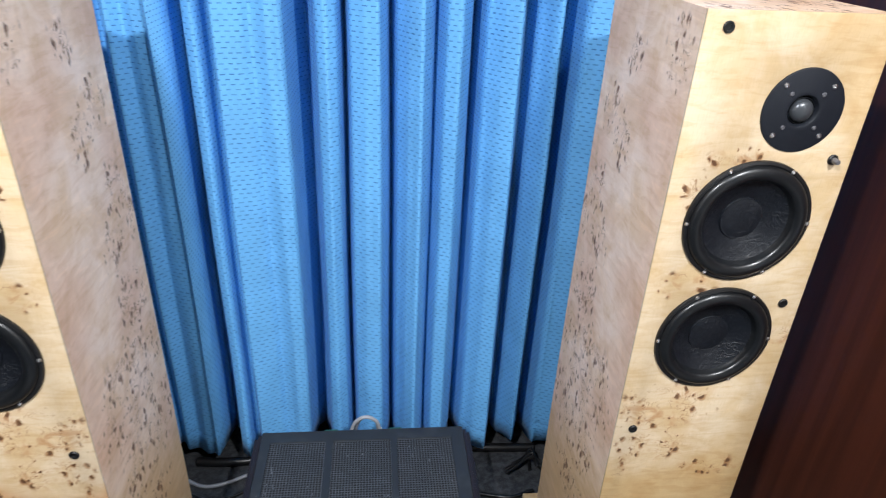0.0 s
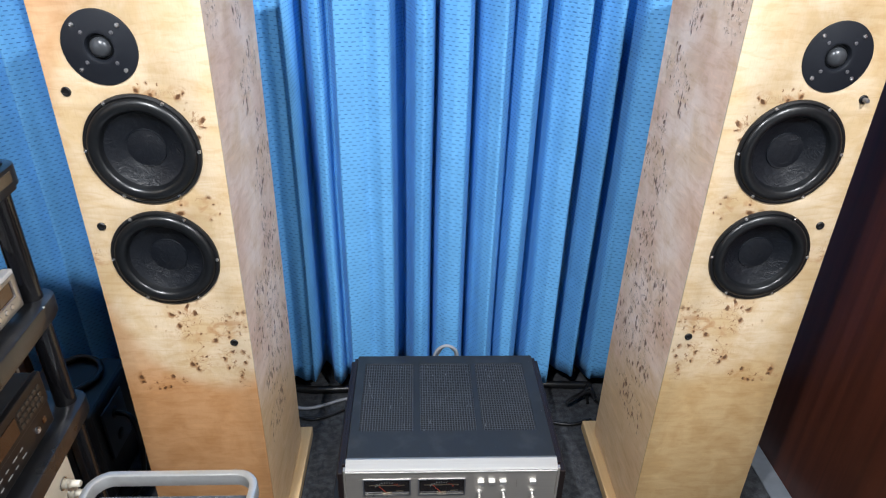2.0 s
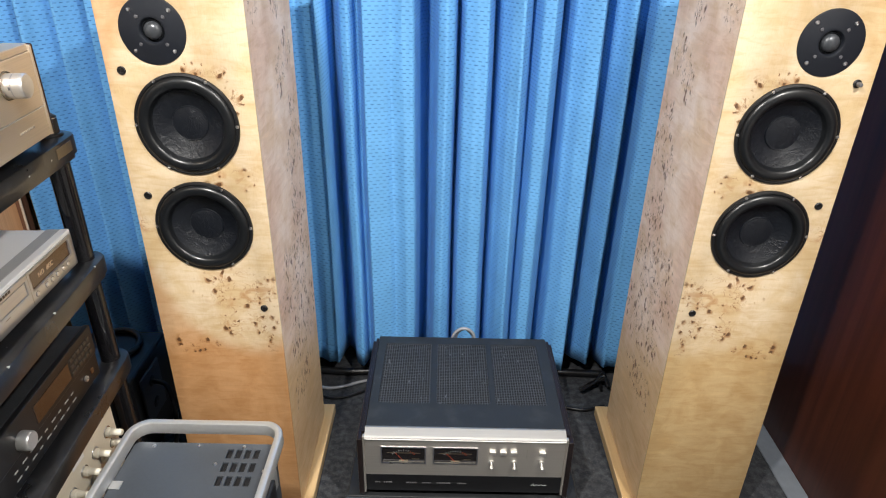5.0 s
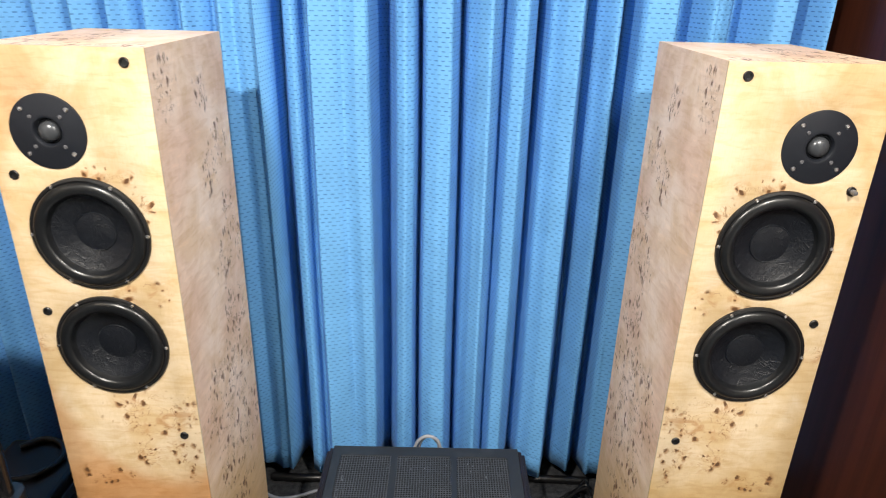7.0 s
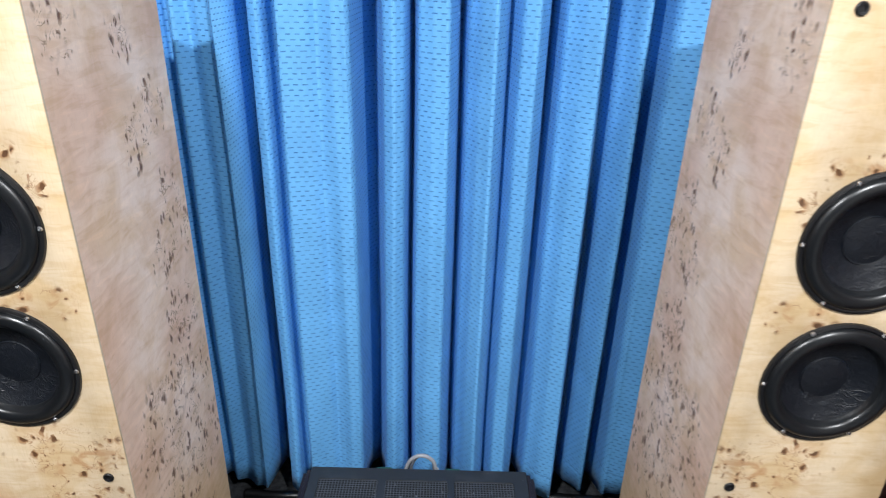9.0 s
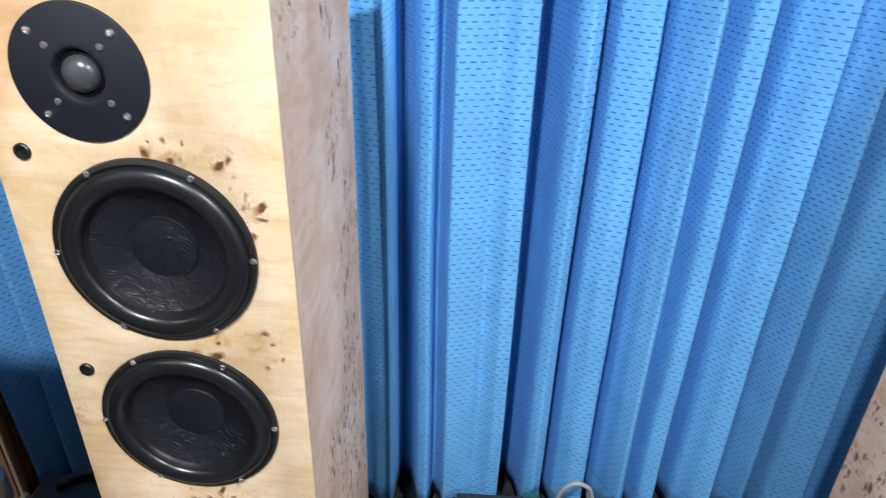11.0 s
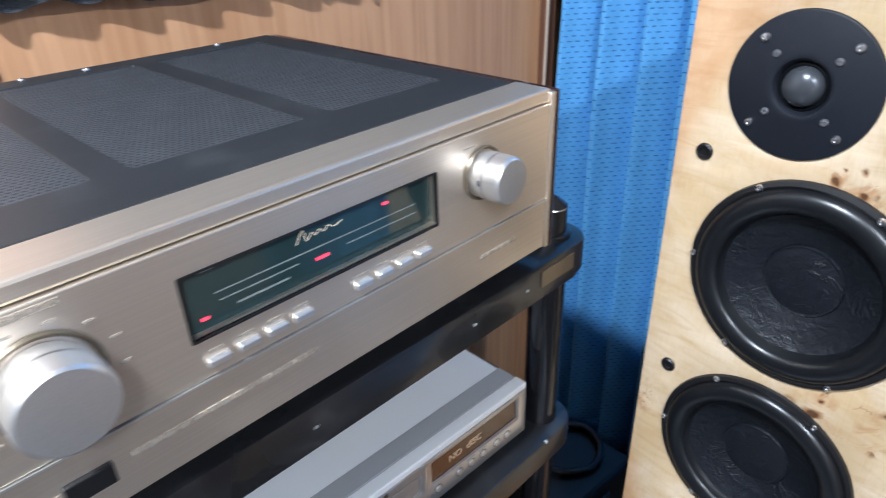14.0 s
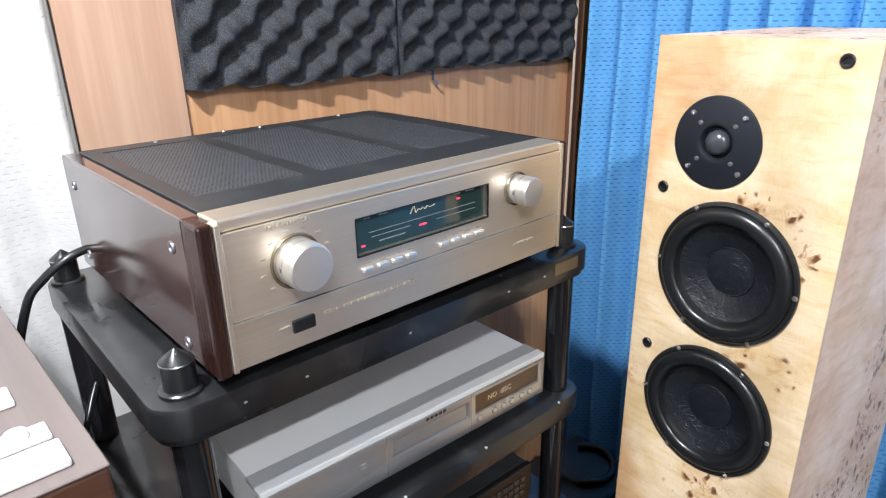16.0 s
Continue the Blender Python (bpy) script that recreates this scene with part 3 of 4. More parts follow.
    sol = ob.modifiers.new("thickness", "SOLIDIFY")
    sol.thickness, sol.offset = thick, 0
    return ob


# fold lines of the blue curtain: bays of the cloth from the corner to the wood wall
R0, V0 = 1.315, 1.372
BLUE = [(-1.09 + 0.0243 * i + 0.004 * math.sin(i * 2.3), (1.350, 1.317, 1.334)[i % 3]) for i in range(29)]
BLUE += [(-0.385, 1.33), (-0.345, 1.318),
        (-0.330, 1.306), (-0.324, 1.388), (-0.302, 1.368), (-0.280, 1.320), (-0.262, R0), (-0.250, 1.352), (-0.236, 1.340), (-0.226, 1.305), (-0.18, 1.312), (-0.165, 1.318), (-0.112, 1.305),
        (-0.104, 1.375), (-0.086, 1.388), (-0.068, 1.365), (-0.056, 1.325), (-0.038, R0), (-0.022, 1.325), (-0.010, 1.37), (0.004, 1.33), (0.030, 1.318),
        (0.056, R0), (0.070, 1.345), (0.080, 1.376), (0.094, 1.345), (0.118, 1.325), (0.138, 1.310), (0.154, 1.33), (0.168, 1.358), (0.184, 1.318), (0.206, 1.308), (0.228, 1.34),
        (0.248, 1.385), (0.262, 1.34), (0.290, 1.318), (0.314, 1.308), (0.350, 1.372), (0.360, 1.345), (0.392, R0), (0.424, 1.372), (0.434, 1.385), (0.445, 1.322)]
BLUE += [(0.50 + 0.039 * i + 0.005 * math.sin(i * 1.7), (1.310, V0, R0, 1.33, V0, R0)[i % 6]) for i in range(9)]
BLUE = [(x, 1.338 + (y - 1.338) * (1.6 if y < 1.345 else 2.5)) for x, y in BLUE]
BLUE = [(x, y - 0.05 * min(1.0, max(0.0, (-0.86 - x) / 0.2))) for x, y in BLUE]
blue = curtain("curtain", BLUE, 0.052, 2.36, BLUE_CLOTH, "x")
tagged(blue, "bright blue slit-weave curtain hanging in deep folds", "curtain")
WHITE = [(-2.18 + 0.06 * i, -1.165 + (0.018 if i % 2 else -0.018) + 0.008 * math.sin(i * 1.9)) for i in range(42)]
white = curtain("curtain", WHITE, 0.06, 2.36, WHITE_CLOTH, "y", 0.0012, 0.008, 0.01, 0.01, 3)
tagged(white, "bright white window curtain lit from behind", "curtain")


def foam_panel(y0, y1, z0, z1, seed):
    """An egg-crate foam sheet on the west wall."""
    bm = bmesh.new()
    ny, nz, pitch = int((y1 - y0) / 0.006), int((z1 - z0) / 0.006), 0.066
    front = []
    for j in range(nz + 1):
        row = []
        for i in range(ny + 1):
            y, z = y0 + (y1 - y0) * i / ny, z0 + (z1 - z0) * j / nz
            a, b = 2 * math.pi * (y - 0.428) / pitch, 2 * math.pi * (z - 1.105) / pitch
            edge = min(1.0, min(i, ny - i, nz - j) / 3.0, 0.45 + j / 4.0)
            h = 0.022 + 0.019 * math.cos(a) * math.cos(b) * edge + 0.003 * noise.noise((y * 30, z * 30, seed))
            sag = 0.005 * noise.noise((y * 9, seed, z * 2)) + 0.004 * math.cos(a)
            row.append(bm.verts.new((-1.113 + max(h, 0.006), y, z + sag * (1 - j / nz))))
        front.append(row)
    for j in range(nz):
        for i in range(ny):
            bm.faces.new((front[j][i], front[j][i + 1], front[j + 1][i + 1], front[j + 1][i]))
    rim = front[0] + [r[-1] for r in front[1:]] + front[-1][-2::-1] + [r[0] for r in front[-2:0:-1]]
    back = [bm.verts.new((-1.1135, v.co.y, v.co.z)) for v in rim]
    for i in range(len(rim)):
        k = (i + 1) % len(rim)
        bm.faces.new((rim[i], rim[k], back[k], back[i]))
    bm.faces.new(back)
    ob = part("acoustic_foam", bm, FOAM, None, "", 50)
    return tagged(ob, "charcoal egg-crate acoustic foam sheet on the wood wall", "acoustic foam", "foam sheets on the wall")


foam_panel(0.428, 0.793, 1.105, 1.75, 1)
foam_panel(0.798, 1.256, 1.107, 1.75, 7)

nail = thing("wall_hook", (-1.115, 0.886, 1.081), "small bent metal hook in the wood wall", "hook")
part("shank", rod(0.0022, 0.014, turn("x"), 10), STEEL, nail)
part("head", lathe([(0, 0.016), (0.003, 0.015), (0.0042, 0.012), (0, 0.011)], 12, turn("x")), STEEL, nail)
part("strap", block(0.0, 0.0018, -0.003, 0.003, 0.004, 0.024, 0.0006, 1), BLACK_SCREW, nail)


# ---- tower loudspeakers ----
def screw(parent, x, y, z, r, material, m, name="screw"):
    """A domed screw head with a recess, its axis along m's z."""
    prof = [(0, r * 0.35), (r * 0.30, r * 0.35), (r * 0.34, r * 0.62), (r * 0.75, r * 0.55), (r, r * 0.18), (r, 0)]
    return part(name, lathe(prof, 12, Matrix.Translation((x, y, z)) @ m), material, parent, "", 40)


OUT = pose(0, 0, 0, 90, 0, 0)  # z -> -y, towards the listener


def woofer(parent, cx, cz):
    at = Matrix.Translation((cx, 0, cz)) @ OUT
    frame_ring = part("woofer", lathe([(0.0800, -0.002), (0.0800, 0.0030), (0.0825, 0.0042), (0.0858, 0.0030), (0.0866, 0.0004), (0.0866, -0.003), (0.0800, -0.002)], 72, at), BLACK_PLASTIC, parent, "black long-throw woofer with coated paper cone", 35)
    roll = [(0.0815, 0.0020)]
    for i in range(13):
        a = math.pi * i / 12
        roll.append((0.0705 + 0.0098 * math.cos(a), 0.0022 + 0.0078 * math.sin(a)))
    roll += [(0.0590, 0.0000), (0.0578, -0.0030)]
    part("surround", lathe(roll, 72, at), RUBBER, frame_ring, "half-roll rubber surround", 50)
    part("cone", lathe([(0.0605, -0.0006), (0.0585, -0.0018), (0.0500, -0.0058), (0.0400, -0.0100), (0.0300, -0.0136), (0.0270, -0.0150)], 72, at), PULP, frame_ring, "", 50)
    part("dust_cap", lathe([(0.0302, -0.0150), (0.0301, -0.0127), (0.0294, -0.0116), (0.0284, -0.0122), (0.0272, -0.0120), (0.0180, -0.0108), (0.0090, -0.0101), (0, -0.0099)], 48, at), PULP, frame_ring, "", 50)
    part("back_can", lathe([(0.080, -0.002), (0.079, -0.035), (0.05, -0.05), (0, -0.05)], 32, at), BLACK_PLASTIC, frame_ring)
    for k in range(6):
        a = radians(60 * k)
        screw(frame_ring, cx + 0.0832 * math.cos(a), -0.0035, cz + 0.0832 * math.sin(a), 0.0030, STEEL, OUT)
    return frame_ring


def tower(name, cx, front, sx, veneer, label):
    """A floor-standing loudspeaker; sx = 1 when its inner side is at +x."""
    sp = thing(name, (cx, front, 0), label, "loudspeaker", "pair of tower loudspeakers")
    w, d, top, bot = 0.1165, 0.303, 1.180, 0.0285
    drivers = ((-0.030 * sx, 1.067, 0.0505), (0.0, 0.917, 0.0808), (0.0, 0.731, 0.0808))
    board = slab([(-w, bot), (w, bot), (w, top), (-w, top)], -0.003, 0.0, 0.0012, [circle(x, z, r, 56) for x, z, r in drivers])
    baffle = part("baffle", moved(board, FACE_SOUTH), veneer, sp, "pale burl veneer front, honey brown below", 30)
    uv_metres(baffle, lambda p, n: (sx * p.x, p.z))
    t = 0.018
    for piece, box in (("side_panel", (-w + 0.0004, -w + t, 0.0032, d, bot, top - 0.0004)), ("side_panel", (w - t, w - 0.0004, 0.0032, d, bot, top - 0.0004)),
                       ("top_panel", (-w + t, w - t, 0.0032, d, top - t, top - 0.0004)), ("bottom_panel", (-w + t, w - t, 0.0032, d, bot, bot + t)),
                       ("back_panel", (-w + t, w - t, d - t, d, bot + t, top - t))):
        panel = part(piece, block(*box), BURL_SIDE, sp, "pinkish burl veneer panel")
        uv_metres(panel, lambda p, n: (sx * p.x + 0.13, p.y * 0.6 + 0.60) if abs(n.z) > 0.5 else (0.30 - p.y, p.z))
    part("base_plate", block(-w - 0.022, w + 0.022, -0.012, d + 0.042, 0.0, 0.028, 0.002), BASE_WOOD, sp, "pale plywood base plate")
    tw = part("tweeter", lathe([(0.0165, -0.006), (0.0185, 0.0005), (0.0200, 0.0024), (0.0225, 0.0030), (0.0250, 0.0024), (0.0500, 0.0024), (0.0515, 0.0018), (0.0520, 0.0004), (0.0520, -0.003)], 72, Matrix.Translation((-0.030 * sx, 0, 1.067)) @ OUT), TWEETER_PLATE, sp, "black dome tweeter with round faceplate", 30)
    at = Matrix.Translation((-0.030 * sx, 0, 1.067)) @ OUT
    part("dome", lathe([(0.0142, -0.004)] + [(0.0142 * math.cos(a), -0.002 + 0.0095 * math.sin(a)) for a in [math.pi / 2 * i / 8 for i in range(8)]] + [(0, 0.0075)], 36, at), DOME, tw, "grey coated silk dome", 60)
    part("ring", lathe([(0.0142, -0.003), (0.0158, -0.001), (0.0172, -0.0028), (0.0185, -0.004)], 48, at), RUBBER, tw, "", 60)
    for k in range(4):
        a = radians(45 + 90 * k)
        screw(tw, -0.030 * sx + 0.0432 * math.cos(a), -0.0020, 1.067 + 0.0432 * math.sin(a), 0.0035, STEEL, OUT)
        screw(tw, -0.030 * sx + 0.0290 * math.cos(a), -0.0020, 1.067 + 0.0290 * math.sin(a), 0.0030, BLACK_SCREW, OUT)
    woofer(sp, 0.0, 0.917)
    woofer(sp, 0.0, 0.731)
    for x, z in ((0.088, 1.161), (-0.091, 1.005), (-0.090, 0.790), (0.088, 0.561)):
        m = Matrix.Translation((sx * x, 0, z)) @ OUT
        sock = part("grille_socket", lathe([(0, 0.0005), (0.0033, 0.0005), (0.0036, 0.0022), (0.0058, 0.0026), (0.0068, 0.0016), (0.0070, 0.0)], 24, m), BLACK_PLASTIC, sp, "black grille peg socket", 30)
        if sx < 0 and abs(z - 1.005) < 0.01:
            part("peg", lathe([(0.0036, 0.001), (0.0042, 0.008), (0.0030, 0.012), (0, 0.013)], 16, m), BLACK_SCREW, sock, "peg left in the socket", 40)
    return sp


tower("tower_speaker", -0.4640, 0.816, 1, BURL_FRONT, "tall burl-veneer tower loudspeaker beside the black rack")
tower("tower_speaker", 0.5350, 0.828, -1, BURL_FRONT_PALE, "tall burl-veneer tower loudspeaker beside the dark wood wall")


# ---- power amplifier on its plinth ----
under = thing("plinth_component", (0.02, 0.80, 0.0), "flat black component with metal edge under the amplifier", "component")
part("body", block(-0.262, 0.262, 0.012, 0.42, 0.008, 0.064, 0.003), SHEET_BLACK, under)
part("front_panel", block(-0.262, 0.262, 0.0, 0.0115, 0.008, 0.058, 0.002), BLACK_PLASTIC, under)
part("edge_trim", block(-0.264, 0.264, -0.003, 0.010, 0.0585, 0.0655, 0.002), GREY_STEEL, under, "grey metal edge trim")
part("badge", block(0.19, 0.245, -0.0015, -0.0002, 0.028, 0.044), GREY_STEEL, under)
for fx in (-0.22, 0.22):
    for fy in (0.05, 0.37):
        part("foot", rod(0.018, 0.0078, Matrix.Translation((fx, fy, 0)), 20, 0.001), RUBBER, under)

pa = thing("power_amplifier", (0.020, 0.815, 0.0656), "vintage power amplifier, silver front with two meters, black grilled top", "amplifier")
zt = 0.250 - 0.0656
part("chassis", block(-0.216, 0.216, 0.006, 0.355, 0.014, zt - 0.006, 0.002), SHEET_BLACK, pa)
part("top_cover", slab(rounded(-0.2165, 0.2165, 0.024, 0.358, 0.002, 2), zt - 0.0055, zt, 0.001,
                       [rounded(a, b, 0.100, 0.326, 0.003, 2) for a, b in ((-0.196, -0.080), (-0.064, 0.058), (0.072, 0.188))]), SHEET_BLACK, pa, "black painted steel top")
for a, b in ((-0.1958, -0.0802), (-0.0638, 0.0578), (0.0722, 0.1878)):
    part("grille", block(a, b, 0.1002, 0.3258, zt - 0.004, zt - 0.0012), GRILLE_AMP, pa, "punched vent grille")
part("top_trim", moved(slab([(0.0236, zt - 0.0125), (0.0236, zt + 0.0004), (0.0195, zt + 0.0006), (0.0015, zt - 0.0070), (-0.0018, zt - 0.0105), (-0.0018, zt - 0.0125)], -0.2170, 0.2170), FACE_EAST), DULL_SILVER, pa, "brushed silver top edge")
part("edge_line", block(-0.2170, 0.2170, -0.0032, -0.0004, zt - 0.0165, zt - 0.0128, 0.0006, 1), KNOB_METAL, pa, "bright bevelled line under the top edge")
part("front_panel", moved(slab(rounded(-0.2168, 0.2168, 0.066, zt - 0.0135, 0.001, 2), -0.006, 0.0, 0.0, [rounded(a, b, 0.102, 0.147, 0.001, 2) for a, b in ((-0.181, -0.086), (-0.068, 0.027))]), FACE_SOUTH), CHAMPAGNE_X, pa, "brushed silver front panel")
part("lower_panel", block(-0.2168, 0.2168, 0.0005, 0.006, 0.016, 0.0655, 0.0008, 1), BLACK_PLASTIC, pa, "black lower front strip")
for a, b in ((-0.1808, -0.0862), (-0.0678, 0.0268)):
    meter = part("meter", block(a, b, 0.0030, 0.0058, 0.1022, 0.1468), BLACK_GLASS, pa, "dark power meter with red scale")
    part("bezel", moved(slab(rounded(a - 0.002, b + 0.002, 0.1002, 0.1488, 0.001, 2), -0.001, 0.0014, 0.0, [rounded(a + 0.001, b - 0.001, 0.1032, 0.1458, 0.001, 2)]), FACE_SOUTH), STEEL, meter)
    mid = (a + b) / 2
    for k in range(11):
        part("scale_tick", moved(block(-0.0004, 0.0004, 0.0024, 0.0030, 0.030, 0.033 + 0.0015 * (k % 2)), Matrix.Translation((mid, 0, 0.1035)) @ pose(0, 0, 0, 0, -48 + 9.6 * k, 0)), METER_RED if k > 7 else PRINT, meter)
    part("scale_band", block(mid - 0.036, mid + 0.036, 0.0026, 0.0030, 0.1268, 0.1280), GOLD_PLATE, meter)
    part("needle", moved(block(-0.0003, 0.0003, 0.0018, 0.0024, 0.0, 0.030), Matrix.Translation((mid, 0, 0.1045)) @ pose(0, 0, 0, 0, -38, 0)), METER_RED, meter)
    part("pivot_cover", block(mid - 0.010, mid + 0.010, 0.0020, 0.0030, 0.1035, 0.1080, 0.001, 1), GOLD_PLATE, meter)
    part("lettering_bar", block(mid + 0.018, mid + 0.034, 0.0026, 0.0030, 0.1100, 0.1112), GOLD_PLATE, meter)
for x in (0.060, 0.083, 0.106, 0.168):
    part("push_button", block(x - 0.0068, x + 0.0068, -0.006, 0.001, 0.133, 0.1415, 0.001), KNOB_METAL, pa)
for x in (0.058, 0.108, 0.168):
    lever = part("toggle_switch", lathe([(0, 0.004), (0.0052, 0.0035), (0.0062, 0.0)], 20, Matrix.Translation((x, 0, 0.109)) @ OUT), KNOB_METAL, pa, "", 40)
    part("lever", lathe([(0.0022, 0), (0.0032, 0.009), (0.0046, 0.014), (0.0036, 0.017), (0, 0.0175)], 14, Matrix.Translation((x, -0.002, 0.109)) @ pose(0, 0, 0, 105, 0, 0)), KNOB_METAL, lever, "", 40)
    part("mark", block(x - 0.0005, x + 0.0005, -0.0005, 0.0003, 0.092, 0.098), PRINT_DARK, lever)
part("seam", block(0.1345, 0.1351, -0.0004, 0.0003, 0.122, 0.146), PRINT_DARK, pa)
for x0, n in ((-0.197, 3), (-0.178, 5), (-0.128, 6), (-0.092, 5), (-0.060, 8), (-0.014, 5)):
    for k in range(n):
        part("print_bar", block(x0 + 0.0040 * k, x0 + 0.0040 * k + 0.0028, -0.0002, 0.0006, 0.040, 0.0432), PRINT_FAINT, pa)
part("script_badge", moved(tube([(-0.017, 0, -0.003), (-0.012, 0, 0.004), (-0.010, 0, -0.003), (-0.004, 0, 0.001), (0.000, 0, -0.002), (0.005, 0, 0.001), (0.010, 0, -0.002), (0.017, 0, 0.0005)], 0.0006, 6, 4), Matrix.Translation((0.168, 0.0002, 0.041))), PRINT, pa)
for s in (-1, 1):
    part("side_rail", block(*sorted((s * 0.2172, s * 0.2215)), -0.004, 0.006, 0.014, zt - 0.006, 0.001), CHAMPAGNE_X, pa, "silver upright edge rail")
    part("wood_cheek", block(*sorted((s * 0.2218, s * 0.2330)), -0.006, 0.352, 0.010, zt - 0.012, 0.002), DARK_CHEEK, pa, "dark walnut side cheek")
    part("top_rail", block(*sorted((s * 0.2172, s * 0.2245)), 0.010, 0.352, zt - 0.0115, zt - 0.003, 0.001), DARK_CHEEK, pa)
for fx in (-0.18, 0.18):
    for fy in (0.05, 0.31):
        part("foot", rod(0.02, 0.0138, Matrix.Translation((fx, fy, 0)), 20, 0.002), RUBBER, pa)

loop = thing("cable_loop", (0.02, 1.19, 0.0), "grey speaker cable loop behind the power amplifier", "cable")
part("cable", tube([(-0.05, 0.012, 0.008), (-0.045, 0.014, 0.11), (-0.028, 0.012, 0.222), (-0.008, 0.010, 0.257), (0.018, 0.010, 0.256), (0.034, 0.012, 0.222), (0.038, 0.014, 0.10), (0.046, 0.012, 0.008)], 0.0042, 10), GREY_CABLE, loop, "", 60)
part("second_cable", tube([(-0.036, 0.026, 0.008), (-0.033, 0.027, 0.11), (-0.018, 0.026, 0.215), (0.002, 0.026, 0.247), (0.022, 0.026, 0.236), (0.031, 0.027, 0.20), (0.035, 0.026, 0.008)], 0.0030, 8), GREY_CABLE, loop, "", 60)
part("clamp", block(0.030, 0.040, 0.004, 0.020, 0.205, 0.222, 0.002), WHITE_PLASTIC, loop)
for x in (-0.075, 0.070):
    part("green_connector", block(x - 0.016, x + 0.016, 0.012, 0.034, 0.004, 0.206, 0.003), GREEN_PLASTIC, loop, "dark green connector block")


def floor_cable(points, r, material, label):
    ob = part("floor_cable", tube(points, r, 8, 6), material, None, "", 60)
    return tagged(ob, label, "cable")


floor_cable([(-0.22, 1.30, 0.006), (-0.27, 1.285, 0.006), (-0.32, 1.262, 0.006), (-0.37, 1.255, 0.006), (-0.42, 1.28, 0.006)], 0.0045, GREY_CABLE, "grey cable on the carpet behind the loudspeaker")
floor_cable([(-0.22, 1.27, 0.005), (-0.29, 1.225, 0.005), (-0.345, 1.212, 0.005), (-0.40, 1.235, 0.005)], 0.004, BLACK_PLASTIC, "black cable on the carpet behind the loudspeaker")
floor_cable([(0.285, 1.20, 0.006), (0.33, 1.188, 0.006), (0.375, 1.182, 0.006), (0.43, 1.20, 0.006)], 0.005, BLACK_PLASTIC, "black cable running to the loudspeaker base")
floor_cable([(-0.40, 1.33, 0.012), (-0.30, 1.325, 0.012), (-0.10, 1.34, 0.012), (0.20, 1.345, 0.012), (0.46, 1.335, 0.012)], 0.011, BLACK_PLASTIC, "thick black cable under the curtain hem")
mass = bmesh.new()
for i in range(7):
    a = 0.9 * i
    tube([(0.40 + 0.035 * math.cos(a), 1.262 + 0.02 * math.sin(a * 1.3), 0.008 + 0.004 * i), (0.44, 1.285 + 0.01 * math.cos(a), 0.022 + 0.005 * i), (0.47 + 0.02 * math.sin(a), 1.255, 0.008 + 0.004 * i)], 0.0045, 6, 4, mass)
tagged(part("cable_bundle", mass, BLACK_PLASTIC, None, "", 60), "tangle of black cables under the curtain", "cable", kind="stuff")


# ---- rack ----
rack = thing("audio_rack", (-0.7914, 0.487, 0.0), "black lacquered audio rack with round posts and spiked tops", "rack", yaw=4.0)
X0, X1, Y0, Y1 = -0.212, 0.182, -0.283, 0.290  # shelf outline in the rack's axes
POSTS = ((0.152, -0.252), (0.152, 0.258), (-0.178, -0.262), (-0.178, 0.258))
for z in (0.915, 0.695, 0.484, 0.122):
    sh = part("shelf", slab(rounded(X0, X1, Y0, Y1, 0.030), z - 0.030, z, 0.004), RACK_BLACK, rack, "", 40)
    part("shelf_rim", slab(rounded(X0 + 0.004, X1 - 0.004, Y0 + 0.004, Y1 - 0.004, 0.027), z - 0.038, z - 0.0302), RACK_BLACK, sh, "", 40)
for x, y in POSTS:
    for a, b in ((0.0, 0.084), (0.1222, 0.446), (0.4842, 0.657), (0.6952, 0.877)):
        part("post", rod(0.0170, b - a, Matrix.Translation((x, y, a)), 28), POST_BLACK, rack, "gloss black round post", 40)
    tip = part("spike_cap", lathe([(0.0185, 0), (0.0185, 0.0030), (0.0170, 0.0042), (0.0142, 0.0048), (0.0142, 0.0290), (0.0136, 0.0300), (0.0002, 0.0405)], 28, Matrix.Translation((x, y, 0.9152))), RACK_BLACK, rack, "black cone-tipped post cap", 25)
    part("ring", lathe([(0.0143, 0.0278), (0.0147, 0.0285), (0.0143, 0.0292)], 28, Matrix.Translation((x, y, 0.9152))), STEEL, tip)
part("badge", block(X1 - 0.0005, X1 + 0.0012, 0.205, 0.252, 0.893, 0.909, 0.0004, 1), GOLD_PLATE, rack, "small worn metal badge")
for z in (0.71, 0.915):
    for k in range(5):
        part("chip", block(X1 - 0.003, X1 + 0.0004, -0.24 + 0.11 * k + 0.03 * math.sin(k * 2 + z * 9), -0.237 + 0.11 * k + 0.03 * math.sin(k * 2 + z * 9), z - 0.0175, z - 0.0155), PRINT, rack)


# ---- control amplifier ----
pre = thing("control_amplifier", (-0.6045, 0.4900, 0.9154), "champagne-gold control amplifier with rosewood case and glowing display", "amplifier", yaw=5.0)
B, T = 0.019, 0.1490
part("chassis", block(-0.370, -0.010, -0.204, 0.2135, B, T - 0.0045, 0.001, 1), SHEET_BLACK, pre)
part("top_cover", slab(rounded(-0.372, -0.036, -0.2045, 0.2140, 0.002, 2), T - 0.004, T, 0.0008,
                       [rounded(-0.344, -0.085, a, b, 0.003, 2) for a, b in ((-0.187, -0.080), (-0.058, 0.056), (0.078, 0.186))]), SHEET_BLACK, pre, "black painted steel top")
for a, b in ((-0.1868, -0.0802), (-0.0578, 0.0558), (0.0782, 0.1858)):
    part("grille", block(-0.3438, -0.0852, a, b, T - 0.0032, T - 0.0010), GRILLE_PRE, pre, "fine punched vent grille")
